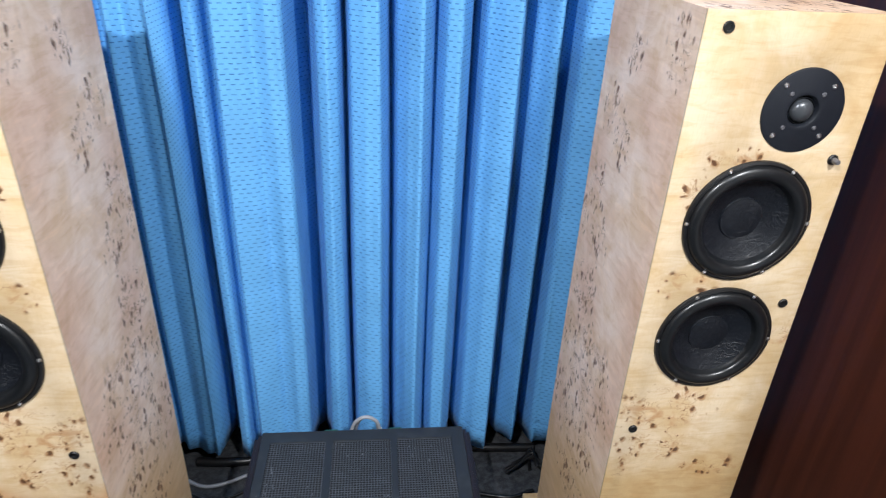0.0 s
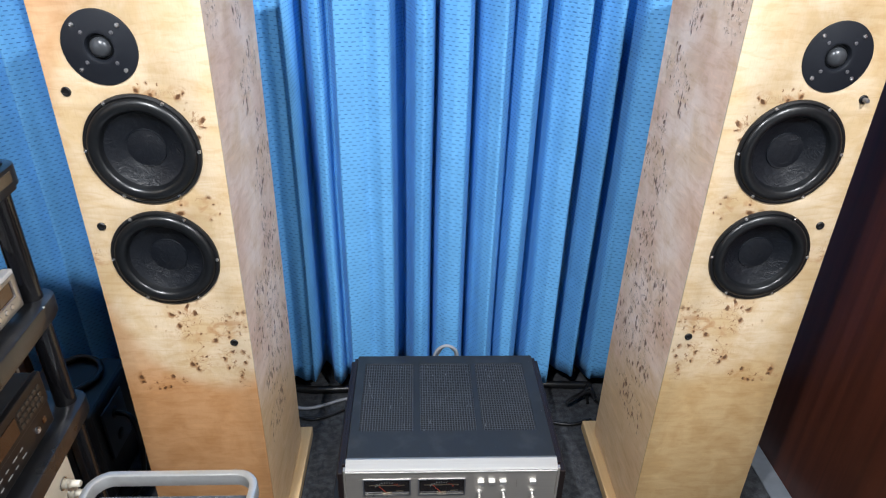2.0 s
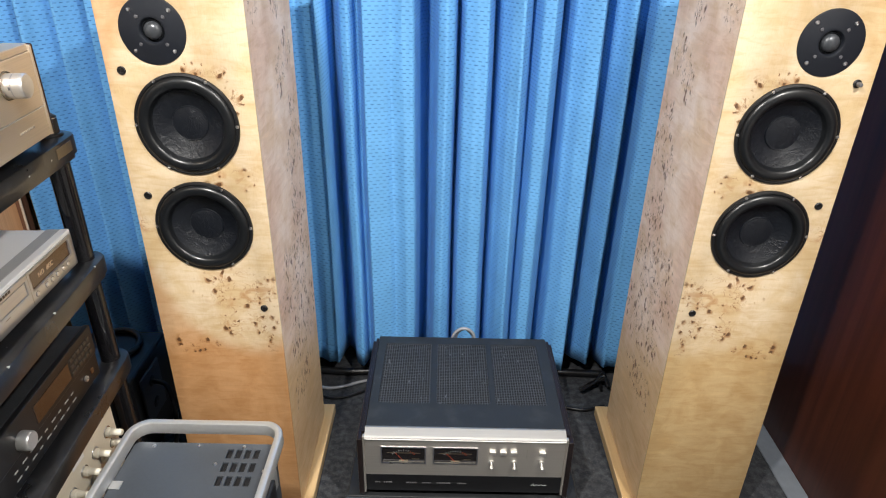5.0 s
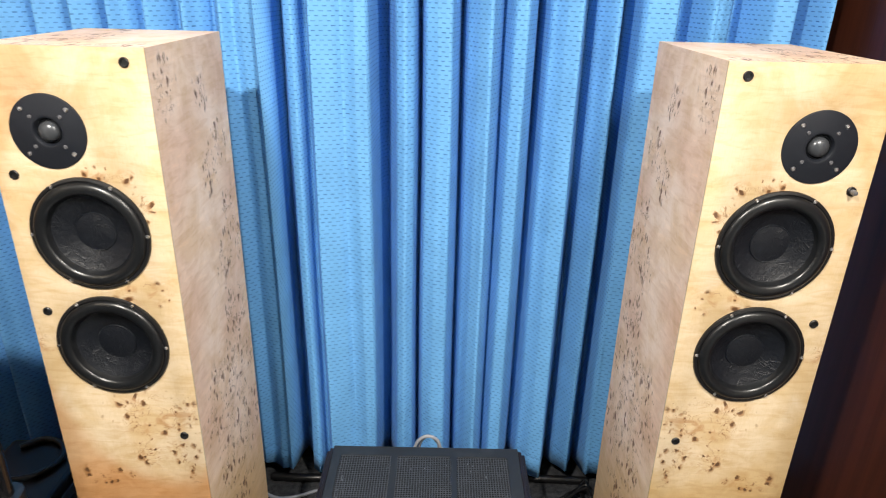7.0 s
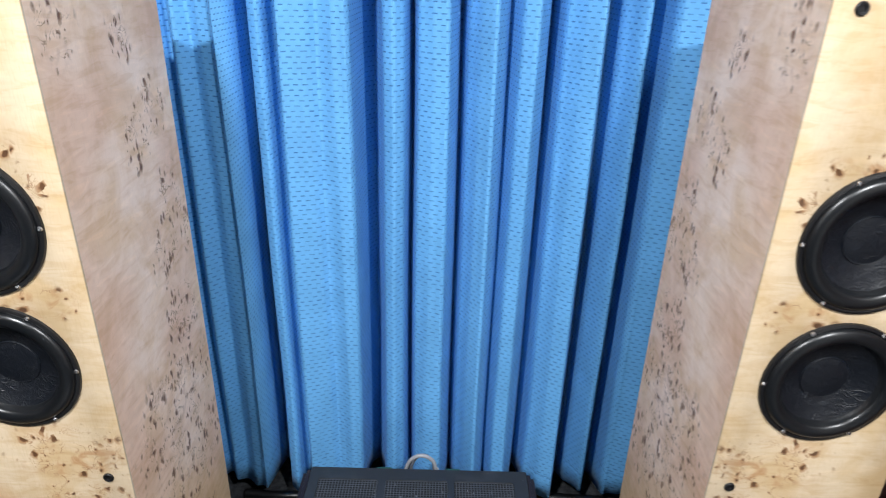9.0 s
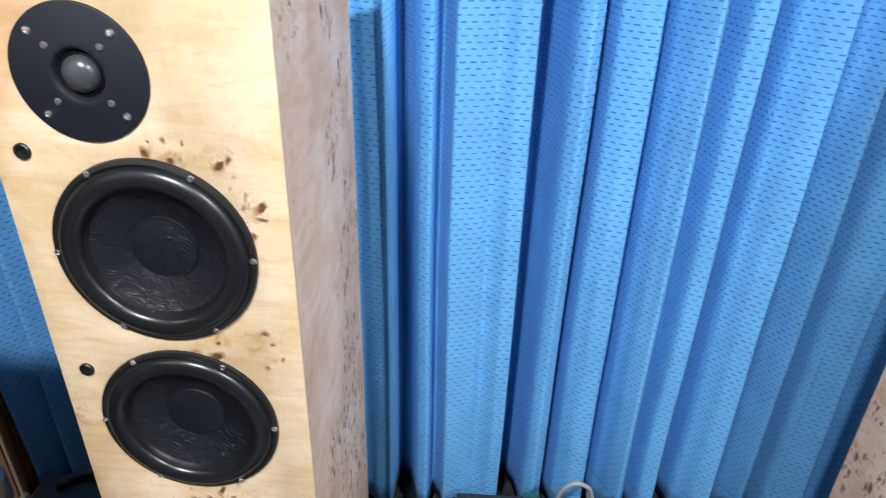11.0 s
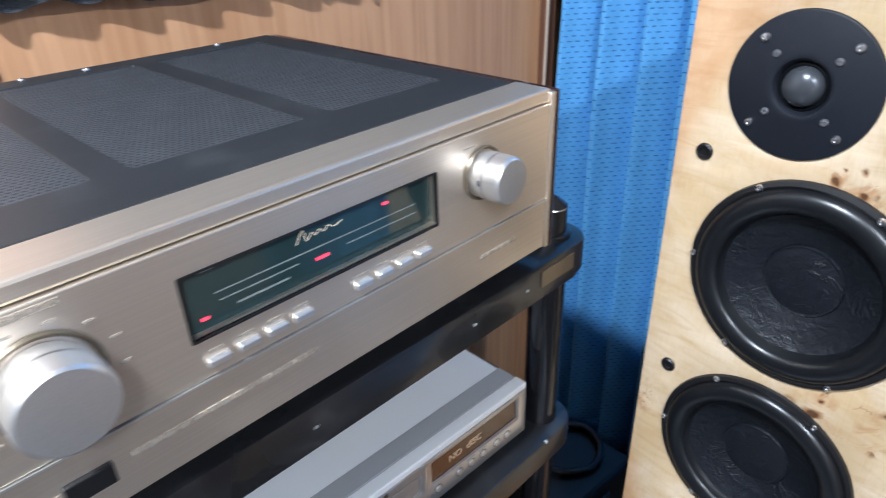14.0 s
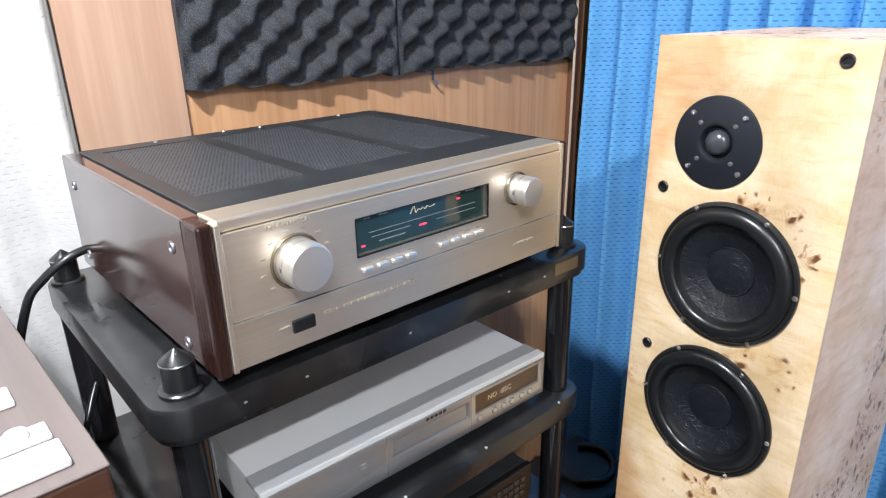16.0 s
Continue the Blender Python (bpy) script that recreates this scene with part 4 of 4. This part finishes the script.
part("top_trim", block(-0.0355, -0.002, -0.2075, 0.2170, T - 0.010, T + 0.0004, 0.002), CHAMPAGNE, pre, "champagne top edge")
WY0, WY1, WZ0, WZ1 = -0.0800, 0.0910, 0.0860, 0.1215
part("front_panel", moved(slab(rounded(-0.2045, 0.2140, 0.0625, T - 0.0105, 0.0015, 2), -0.009, 0.0, 0.0008, [rounded(WY0, WY1, WZ0, WZ1, 0.001, 2)]), FACE_EAST), CHAMPAGNE, pre, "brushed champagne front panel")
part("lower_panel", block(-0.009, -0.0002, -0.2045, 0.2140, B, 0.0612, 0.0008, 1), CHAMPAGNE, pre, "brushed champagne lower flap")
part("flap_edge", block(-0.006, 0.0008, -0.2045, 0.2140, 0.0606, 0.0618), KNOB_METAL, pre)
win = part("display_window", block(-0.0088, -0.0062, WY0, WY1, WZ0, WZ1), GREEN_GLASS, pre, "dark green display window")
for z, a, b in ((0.1035, -0.062, 0.078), (0.0985, -0.060, -0.012), (0.0975, 0.022, 0.078)):
    part("scale_line", block(-0.0062, -0.0056, a, b, z, z + 0.0005), PRINT, win)
part("script_logo", moved(tube([(0, -0.016, -0.003), (0, -0.011, 0.004), (0, -0.009, -0.003), (0, -0.0055, 0.0005), (0, -0.003, -0.0015), (0, 0.000, 0.0008), (0, 0.003, -0.0015), (0, 0.006, 0.001), (0, 0.010, -0.001), (0, 0.016, 0.0008)], 0.00028, 6, 4), Matrix.Translation((-0.0056, 0.004, 0.1135))), VFD, win)
for y, z, wdt in ((0.004, 0.0960, 0.0045), (-0.0695, 0.0915, 0.002), (0.053, 0.1122, 0.002)):
    part("led", block(-0.0062, -0.0053, y - wdt, y + wdt, z, z + 0.0014), RED_LED, win, "lit red indicator")
for y, z, wdt in ((-0.064, 0.1175, 0.004), (-0.045, 0.1180, 0.005), (0.052, 0.1180, 0.004), (0.070, 0.1180, 0.006), (-0.035, 0.0925, 0.016)):
    part("small_print", block(-0.0062, -0.0057, y - wdt, y + wdt, z, z + 0.0010), PRINT, win)
part("window_frame", moved(slab(rounded(WY0 - 0.0012, WY1 + 0.0012, WZ0 - 0.0012, WZ1 + 0.0012, 0.001, 2), -0.002, 0.0006, 0.0, [rounded(WY0, WY1, WZ0, WZ1, 0.001, 2)]), FACE_EAST), BLACK_PLASTIC, win)
for k in range(8):
    y = (-0.0700 + 0.0173 * k) if k < 4 else (0.0260 + 0.0170 * (k - 4))
    part("push_button", block(-0.001, 0.0035, y - 0.0062, y + 0.0062, 0.0690, 0.0735, 0.0008, 1), KNOB_METAL, pre)
    part("small_print", block(-0.0002, 0.0002, y - 0.004, y + 0.004, 0.0770, 0.0780), PRINT_DARK, pre)


def knob(y, z, r, depth):
    m = Matrix.Translation((0.0, y, z)) @ turn("x")
    part("knob_recess", lathe([(r * 1.02, 0.0003), (r * 1.13, 0.0022), (r * 1.17, 0.0003)], 48, m), GOLD_PLATE, pre, "", 40)
    k = part("knob", lathe([(r * 0.94, 0.0004), (r * 0.98, 0.003), (r, 0.006), (r, depth - 0.004), (r * 0.97, depth - 0.0012), (r * 0.90, depth), (0, depth + 0.0005)], 56, m), KNOB_METAL, pre, "large round aluminium knob", 35)
    part("pointer", block(depth * 0.35, depth * 0.45, y - r * 1.005, y - r * 0.97, z - 0.002, z + 0.002), BLACK_SCREW, k)
    part("grip_ring", lathe([(r * 1.003, depth * 0.44), (r * 1.012, depth * 0.47), (r * 1.003, depth * 0.50)], 56, m), STEEL, k, "", 40)


knob(-0.1425, 0.1000, 0.0212, 0.026)
knob(0.1370, 0.1080, 0.0165, 0.026)
for k in range(10):
    a = radians(-40 + 29 * k)
    y, z = -0.1425 - 0.0320 * math.cos(a), 0.1000 + 0.0285 * math.sin(a)
    if 0.066 < z < 0.128:
        part("dial_mark", block(-0.0002, 0.0003, y - 0.0022, y + 0.0022, z - 0.0006, z + 0.0006), PRINT_DARK, pre)
lettering("INPUT SELECTOR", 0.0052, Matrix.Translation((0.0002, -0.148, 0.1330)) @ FACE_EAST, PRINT_DARK, pre)
part("small_print", block(-0.0002, 0.0002, 0.118, 0.130, 0.1290, 0.1300), PRINT_DARK, pre)
part("power_switch", block(-0.001, 0.0028, -0.1530, -0.1310, 0.0350, 0.0470, 0.001), BLACK_PLASTIC, pre, "black power switch")
part("power_print", block(-0.0002, 0.0003, -0.1650, -0.1550, 0.0420, 0.0435), PRINT_DARK, pre)
for i in range(14):
    y = -0.122 + 0.0079 * i
    part("engraved_bar", block(-0.0002, 0.0003, y, y + 0.0062, 0.0420, 0.0450), PRINT_DARK, pre)
for i in range(5):
    y = 0.136 + 0.0080 * i
    part("engraved_bar", block(-0.0002, 0.0003, y, y + 0.0064, 0.0405, 0.0432), PRINT_DARK, pre)
E = 0.0095  # the right half of the front is a little wider
for s in (-1, 1):
    part("side_trim", block(-0.012, 0.0012, *sorted((s * 0.2048 + E * (s > 0), s * 0.2098 + E * (s > 0))), B - 0.001, T - 0.002, 0.001), CHAMPAGNE, pre, "champagne upright edge")
    part("wood_post", block(-0.030, 0.0005, *((-0.2230, -0.2100) if s < 0 else (0.2100 + E, 0.2170 + E)), B - 0.003, T - 0.001, 0.0025), ROSEWOOD, pre, "dark red rosewood front post")
    cheek = part("wood_side", block(-0.372, -0.0302, *((-0.2225, -0.2060) if s < 0 else (0.2060 + E, 0.2165 + E)), B - 0.003, T - 0.001, 0.002), ROSEWOOD_SIDE, pre, "polished rosewood side panel")
    for x, z in ((-0.058, 0.118), (-0.058, 0.030), (-0.340, 0.118), (-0.340, 0.035)):
        part("bolt", lathe([(0, 0.0004), (0.0028, 0.0004), (0.0032, 0.0016), (0.0052, 0.0014), (0.0058, 0.0)], 18, Matrix.Translation((x, -0.2225 if s < 0 else 0.2165 + E, z)) @ (OUT if s < 0 else pose(0, 0, 0, -90, 0, 0))), BLACK_SCREW, cheek, "", 40)
for x, y in ((-0.342, -0.12), (-0.342, 0.02), (-0.346, 0.15), (-0.347, -0.03)):
    screw(pre, x - 0.018, y, T, 0.0028, STEEL, Matrix.Identity(4))
for x in (-0.06, -0.34):
    for y in (-0.17, 0.17):
        part("foot", rod(0.02, B - 0.0002, Matrix.Translation((x, y, 0)), 20, 0.002), RUBBER, pre)


# ---- disc player ----
cd = thing("disc_player", (-0.635, 0.5060, 0.6954), "silver disc player with brown display reading no disc", "disc player", yaw=2.5)
part("cover", block(-0.320, -0.012, -0.205, 0.205, 0.016, 0.0758, 0.001, 1), SILVER, cd, "silver-grey painted steel cover")
part("top_band", block(-0.034, -0.0125, -0.2065, 0.2065, 0.0700, 0.0768, 0.001, 1), BAND_GREY, cd, "darker grey band along the front of the cover")
part("front_edge", block(-0.0122, 0.0012, -0.2073, 0.2073, 0.0700, 0.0774, 0.0012), SILVER, cd, "bright silver front edge")
part("front_panel", moved(slab(rounded(-0.2075, 0.2075, 0.015, 0.0698, 0.0015, 2), -0.010, 0.0015, 0.001, [rounded(-0.0485, 0.066, 0.0385, 0.0600, 0.0006, 2), rounded(0.0795, 0.1955, 0.0370, 0.0640, 0.0006, 2)]), FACE_EAST), SILVER_FACE, cd, "brushed silver front", 30)
tray = part("tray", block(-0.009, 0.0002, -0.0480, 0.0655, 0.0390, 0.0595, 0.0008, 1), SILVER_FACE, cd, "closed disc tray")
part("tray_slope", moved(slab([(-0.047, 0.0590), (0.064, 0.0590), (0.010, 0.0500), (-0.047, 0.0420)], 0.0, 0.0012, 0.0004), FACE_EAST), SILVER_FACE, tray)
disp = part("display", block(-0.008, -0.0012, 0.0797, 0.1953, 0.0372, 0.0638), AMBER_GLASS, cd, "brown smoked display")
lettering("NO  dISC", 0.0105, Matrix.Translation((-0.0010, 0.124, 0.0465)) @ FACE_EAST, DIGITS, disp)
for k in range(5):
    part("logo_bar", block(0.0012, 0.0018, 0.0065 * k, 0.0065 * k + 0.0048, 0.0640, 0.0680), DARK_KEY, cd)
part("seam", block(0.0012, 0.0017, -0.0570, -0.0564, 0.016, 0.0695), PRINT_DARK, cd)
part("seam", block(0.0012, 0.0017, 0.0722, 0.0728, 0.016, 0.0695), PRINT_DARK, cd)
for y in (0.0860, 0.1130, 0.1290, 0.1450, 0.1640, 0.1790):
    b = part("push_button", lathe([(0, 0.0032), (0.0030, 0.0030), (0.0034, 0.0022), (0.0036, 0.0010)], 20, Matrix.Translation((0.0, y, 0.0285)) @ turn("x")), KNOB_METAL, cd, "", 40)
    part("ring", lathe([(0.0038, 0.0016), (0.0044, 0.0020), (0.0048, 0.0014)], 20, Matrix.Translation((0.0, y, 0.0285)) @ turn("x")), BLACK_SCREW, b, "", 40)
for y, z in ((0.010, 0.0325), (-0.090, 0.050), (-0.090, 0.044), (0.112, 0.0345), (0.128, 0.0345), (0.144, 0.0345)):
    part("small_print", block(0.0013, 0.0018, y - 0.005, y + 0.005, z, z + 0.0012), PRINT_DARK, cd)
for x in (-0.05, -0.28):
    for y in (-0.17, 0.17):
        part("foot", rod(0.019, 0.0158, Matrix.Translation((x, y, 0)), 20, 0.002), RUBBER, cd)


# ---- black tuner unit on the third shelf ----
bu = thing("cassette_deck", (-0.632, 0.49, 0.4844), "black hi-fi unit with brown display, keypad and silver knob", "hi-fi unit", yaw=3.0)
part("body", block(-0.34, -0.0105, -0.206, 0.206, 0.012, 0.112, 0.002), SHEET_BLACK, bu)
part("upper_front", block(-0.010, 0.0, -0.207, 0.207, 0.058, 0.114, 0.002), BLACK_PLASTIC, bu)
part("lower_front", block(-0.012, -0.003, -0.207, 0.207, 0.012, 0.0565, 0.0015), BLACK_PLASTIC, bu, "black flap with fine print")
part("display", block(-0.004, 0.0010, 0.012, 0.118, 0.068, 0.099, 0.0006, 1), DIM_AMBER, bu, "long brown display window")
for i in range(3):
    for k in range(6):
        y, z = 0.128 + 0.0118 * k, 0.072 + 0.0120 * i
        part("key", block(-0.001, 0.0022, y - 0.0042, y + 0.0042, z - 0.0035, z + 0.0035, 0.0006, 1), DARK_KEY, bu)
part("knob", lathe([(0.0145, 0.0), (0.0150, 0.002), (0.0140, 0.014), (0.0125, 0.016), (0, 0.0165)], 40, Matrix.Translation((0.0, -0.030, 0.076)) @ turn("x")), CHROME, bu, "grey rotary knob", 35)
part("jack", lathe([(0.0018, 0.0), (0.003, 0.003), (0.005, 0.003), (0.0056, 0.0)], 18, Matrix.Translation((-0.003, 0.160, 0.034)) @ turn("x")), STEEL, bu, "", 40)
part("red_socket", block(-0.004, -0.001, 0.178, 0.186, 0.030, 0.040, 0.0006, 1), AMBER_GLASS, bu)
for i in range(9):
    for r in range(2):
        y = -0.06 + 0.021 * i
        part("small_print", block(-0.0035, -0.0026, y, y + 0.012 - 0.004 * ((i + r) % 2), 0.026 + 0.014 * r, 0.0285 + 0.014 * r), PRINT, bu)
for x in (-0.05, -0.29):
    for y in (-0.17, 0.17):
        part("foot", rod(0.016, 0.0119, Matrix.Translation((x, y, 0)), 16, 0.001), RUBBER, bu)


# ---- valve amplifier with ivory knobs, on the lowest shelf ----
va = thing("knob_amplifier", (-0.640, 0.462, 0.1224), "old beige-faced amplifier in a pale wooden case with ivory knobs", "amplifier")
part("case", block(-0.32, -0.012, -0.235, 0.232, 0.018, 0.338, 0.003), BASE_WOOD, va, "pale wooden case")
part("top_lip", block(-0.012, 0.004, -0.236, 0.233, 0.324, 0.342, 0.002), BASE_WOOD, va)
part("fascia", block(-0.0115, 0.0, -0.228, 0.226, 0.10, 0.3235, 0.001, 1), BEIGE, va, "beige enamelled front")
part("cloth_cover", block(-0.0115, -0.002, -0.228, 0.226, 0.024, 0.0985, 0.001, 1), CYAN_CLOTH, va, "turquoise lower front")
part("name_card", block(0.0002, 0.0010, 0.085, 0.120, 0.285, 0.305), WHITE_PLASTIC, va)
for i, (y, z) in enumerate(((0.196, 0.268), (0.205, 0.236), (0.150, 0.262), (0.166, 0.236), (0.112, 0.258), (0.128, 0.222), (0.070, 0.250), (0.086, 0.208), (0.026, 0.244), (0.040, 0.200), (-0.020, 0.244), (-0.07, 0.240))):
    kb = part("knob", lathe([(0.0086, 0.001), (0.0086, 0.007), (0.0064, 0.009), (0.0060, 0.026), (0.0052, 0.028), (0, 0.0285)], 18, Matrix.Translation((0.0, y, z)) @ turn("x")), IVORY, va, "ivory plastic knob", 35)
    part("collar", lathe([(0.0090, 0.0003), (0.0112, 0.0008), (0.0116, 0.0002)], 18, Matrix.Translation((0.0, y, z)) @ turn("x")), STEEL, kb, "", 40)
for x in (-0.05, -0.27):
    for y in (-0.19, 0.19):
        part("foot", rod(0.018, 0.0178, Matrix.Translation((x, y, 0)), 16, 0.002), RUBBER, va)


# ---- instrument case with aluminium frame, on the carpet ----
ic = thing("instrument_case", (-0.432, 0.440, 0.0), "tall slate-grey instrument case with a rounded aluminium top frame", "instrument case")
CX, CY = 0.132, 0.185
part("body", block(-CX + 0.014, CX - 0.014, -CY + 0.014, CY - 0.032, 0.012, 0.400, 0.004), GREY_STEEL, ic)
part("inner_tray", block(-CX + 0.014, CX - 0.014, -CY + 0.014, CY - 0.032, 0.4005, 0.4262, 0.002), BLACK_PLASTIC, ic, "black inside of the case under the vents")
plate_holes = []
for r in range(3):
    for k in range(4):
        x, y = 0.046 + 0.0150 * k, 0.132 - 0.0290 * r
        plate_holes.append([(x - 0.0045, y - 0.010), (x + 0.0045, y - 0.010), (x + 0.0045, y + 0.010), (x - 0.0045, y + 0.010)])
part("top_plate", slab(rounded(-CX + 0.012, CX - 0.012, -CY + 0.012, CY - 0.030, 0.010), 0.4265, 0.4300, 0.0006, plate_holes), GREY_STEEL, ic, "slate-grey steel plate with vent slots")
part("frame", slab(rounded(-CX, CX, -CY, CY, 0.036, 10), 0.434, 0.456, 0.004, [rounded(-CX + 0.013, CX - 0.013, -CY + 0.013, CY - 0.013, 0.025, 10)]), CHROME, ic, "rounded worn aluminium frame", 40)
for x, y in ((-CX + 0.006, 0.08), (CX - 0.006, 0.08), (-CX + 0.006, -0.10), (CX - 0.006, -0.10)):
    part("frame_stay", block(x - 0.006, x + 0.006, y - 0.02, y + 0.02, 0.395, 0.4338, 0.001, 1), CHROME, ic)
    part("stay_arm", block(*((x + 0.0062, x + 0.012) if x < 0 else (x - 0.012, x - 0.0062)), y - 0.02, y + 0.02, 0.395, 0.420, 0.001, 1), CHROME, ic)
for x, y in ((-0.085, 0.146), (-0.010, 0.147), (0.066, 0.147), (0.030, 0.108), (-0.112, 0.060), (0.112, 0.095), (-0.112, -0.10), (0.112, -0.08)):
    screw(ic, x, y, 0.4300, 0.0032, STEEL, Matrix.Identity(4))
for y in (0.06, -0.10):
    part("bracket", block(-CX + 0.012, -CX + 0.030, y - 0.008, y + 0.008, 0.4302, 0.4325, 0.0006, 1), CHROME, ic)
part("latch", block(CX - 0.001, CX + 0.006, 0.020, 0.070, 0.395, 0.440, 0.002), BLACK_PLASTIC, ic)
for fx in (-0.1, 0.1):
    for fy in (-0.15, 0.15):
        part("foot", rod(0.014, 0.0118, Matrix.Translation((fx, fy, 0)), 16, 0.001), RUBBER, ic)


# ---- black box and power strip between rack and loudspeaker ----
bx = thing("mains_box", (-0.80, 1.04, 0.0), "black mains conditioner box with a grey socket plate", "mains box")
part("body", block(-0.14, 0.045, -0.09, 0.12, 0.006, 0.262, 0.008), BLACK_PLASTIC, bx)
part("socket_plate", moved(block(0.0, 0.006, -0.055, 0.045, 0.10, 0.235, 0.002), Matrix.Translation((0.0455, 0.0, 0.0))), GREY_STEEL, bx, "grey socket plate")
for z in (0.135, 0.20):
    part("socket", lathe([(0.004, 0.0085), (0.012, 0.0085), (0.015, 0.0065)], 20, Matrix.Translation((0.0455, -0.005, z)) @ turn("x")), BLACK_PLASTIC, bx, "", 40)
for fx in (-0.11, 0.02):
    for fy in (-0.06, 0.09):
        part("foot", rod(0.012, 0.0058, Matrix.Translation((fx, fy, 0)), 14), RUBBER, bx)
cab = part("power_cable", tube([(-0.93, 1.06, 0.270), (-0.88, 1.02, 0.270), (-0.82, 1.03, 0.270), (-0.79, 1.08, 0.270), (-0.81, 1.13, 0.270), (-0.86, 1.15, 0.270), (-0.90, 1.12, 0.270)], 0.007, 10, 6), RUBBER, None, "", 60)
tagged(cab, "black rubber power cable coiled on the mains box", "cable")
plug = part("power_cable", tube([(-0.752, 1.035, 0.200), (-0.705, 1.02, 0.195), (-0.685, 0.99, 0.12), (-0.70, 0.97, 0.03), (-0.74, 0.93, 0.010)], 0.006, 10, 6), RUBBER, None, "", 60)
tagged(plug, "black power cable plugged into the mains box", "cable")
wire = part("hanging_wire", tube([(-1.088, 1.252, 1.30), (-1.090, 1.250, 0.85), (-1.092, 1.248, 0.55), (-1.092, 1.246, 0.30), (-1.090, 1.244, 0.14), (-1.088, 1.242, 0.09)], 0.0032, 8, 5), WHITE_CABLE, None, "", 60)
tagged(wire, "yellowed white wire hanging down the wall corner", "cable")
end = thing("wire_plug", (-1.088, 1.242, 0.055), "small white plug at the end of the wire", "plug")
part("plug_body", block(-0.007, 0.007, -0.012, 0.012, 0.0, 0.034, 0.003), IVORY, end)


# ---- turntable on its stand ----
tt = thing("turntable", (-0.8114, -0.083, 0.745), "direct-drive turntable with grey-brown deck and white controls", "turntable", yaw=5.5)
part("plinth", block(-0.24, 0.256, -0.26, 0.238, 0.018, 0.1525, 0.003), TT_SIDE, tt, "dark brown wooden plinth")
part("deck", block(-0.24, 0.2565, -0.26, 0.2385, 0.1530, 0.1560, 0.001, 1), TT_TOP, tt, "grey-brown wood-look deck")
part("platter", lathe([(0, 0.1720), (0.150, 0.1720), (0.154, 0.1700), (0.155, 0.1580), (0.150, 0.1562)], 72, Matrix.Translation((-0.02, -0.045, 0))), WHITE_PLASTIC, tt, "", 35)
part("mat", lathe([(0.004, 0.1745), (0.146, 0.1745), (0.147, 0.1722)], 72, Matrix.Translation((-0.02, -0.045, 0))), RUBBER, tt, "", 35)
part("speed_dial", lathe([(0.0, 0.1625), (0.026, 0.1625), (0.0285, 0.1605), (0.029, 0.1562)], 40, Matrix.Translation((-0.022, 0.170, 0))), WHITE_PLASTIC, tt, "round white dial", 35)
part("control_block", block(0.088, 0.122, 0.140, 0.205, 0.1562, 0.1612, 0.0015), WHITE_PLASTIC, tt, "white switch block")
part("control_slot", block(0.100, 0.110, 0.184, 0.194, 0.1613, 0.1618), GREY_CABLE, tt)
slider = part("control_plate", block(0.170, 0.195, 0.105, 0.216, 0.1562, 0.1610, 0.0015), WHITE_PLASTIC, tt, "white pitch control plate")
part("button", lathe([(0, 0.1672), (0.0080, 0.1668), (0.0088, 0.1655), (0.0088, 0.1611)], 24, Matrix.Translation((0.1825, 0.194, 0))), WHITE_PLASTIC, slider, "", 35)
start = part("start_plate", block(0.205, 0.241, 0.080, 0.218, 0.1562, 0.1632, 0.002), WHITE_PLASTIC, tt, "wide white start button")
for y in (0.140, 0.194):
    part("mark", block(0.212, 0.225, y, y + 0.0012, 0.1633, 0.1637), PRINT_DARK, start)
for fx in (-0.19, 0.20):
    for fy in (-0.21, 0.19):
        part("foot", rod(0.025, 0.0178, Matrix.Translation((fx, fy, 0)), 20, 0.003), RUBBER, tt)
stand = thing("turntable_stand", (-0.8114, -0.083, 0.0), "plain black stand under the turntable", "stand", yaw=5.5)
part("stand_top", block(-0.24, 0.235, -0.26, 0.222, 0.715, 0.7448, 0.003), RACK_BLACK, stand)
for x in (-0.21, 0.205):
    for y in (-0.23, 0.19):
        part("leg", block(x - 0.018, x + 0.018, y - 0.018, y + 0.018, 0.0, 0.7148, 0.002), RACK_BLACK, stand)

mains = part("amplifier_cable", tube([(-0.93, 0.10, 0.58), (-0.93, 0.135, 0.80), (-0.93, 0.164, 0.900), (-0.93, 0.187, 0.930), (-0.93, 0.220, 0.951), (-0.940, 0.252, 0.955), (-0.965, 0.2655, 0.952), (-1.02, 0.264, 0.945), (-1.05, 0.30, 0.95)], 0.0050, 10, 6), RUBBER, None, "", 60)
tagged(mains, "black cable draped over the rack shelf to the amplifier", "cable")
low = part("rack_cable", tube([(-0.86, 0.16, 0.66), (-0.90, 0.19, 0.74), (-0.96, 0.235, 0.80), (-1.02, 0.30, 0.84)], 0.004, 8, 6), RUBBER, None, "", 60)
tagged(low, "thin black cable running behind the rack post", "cable")
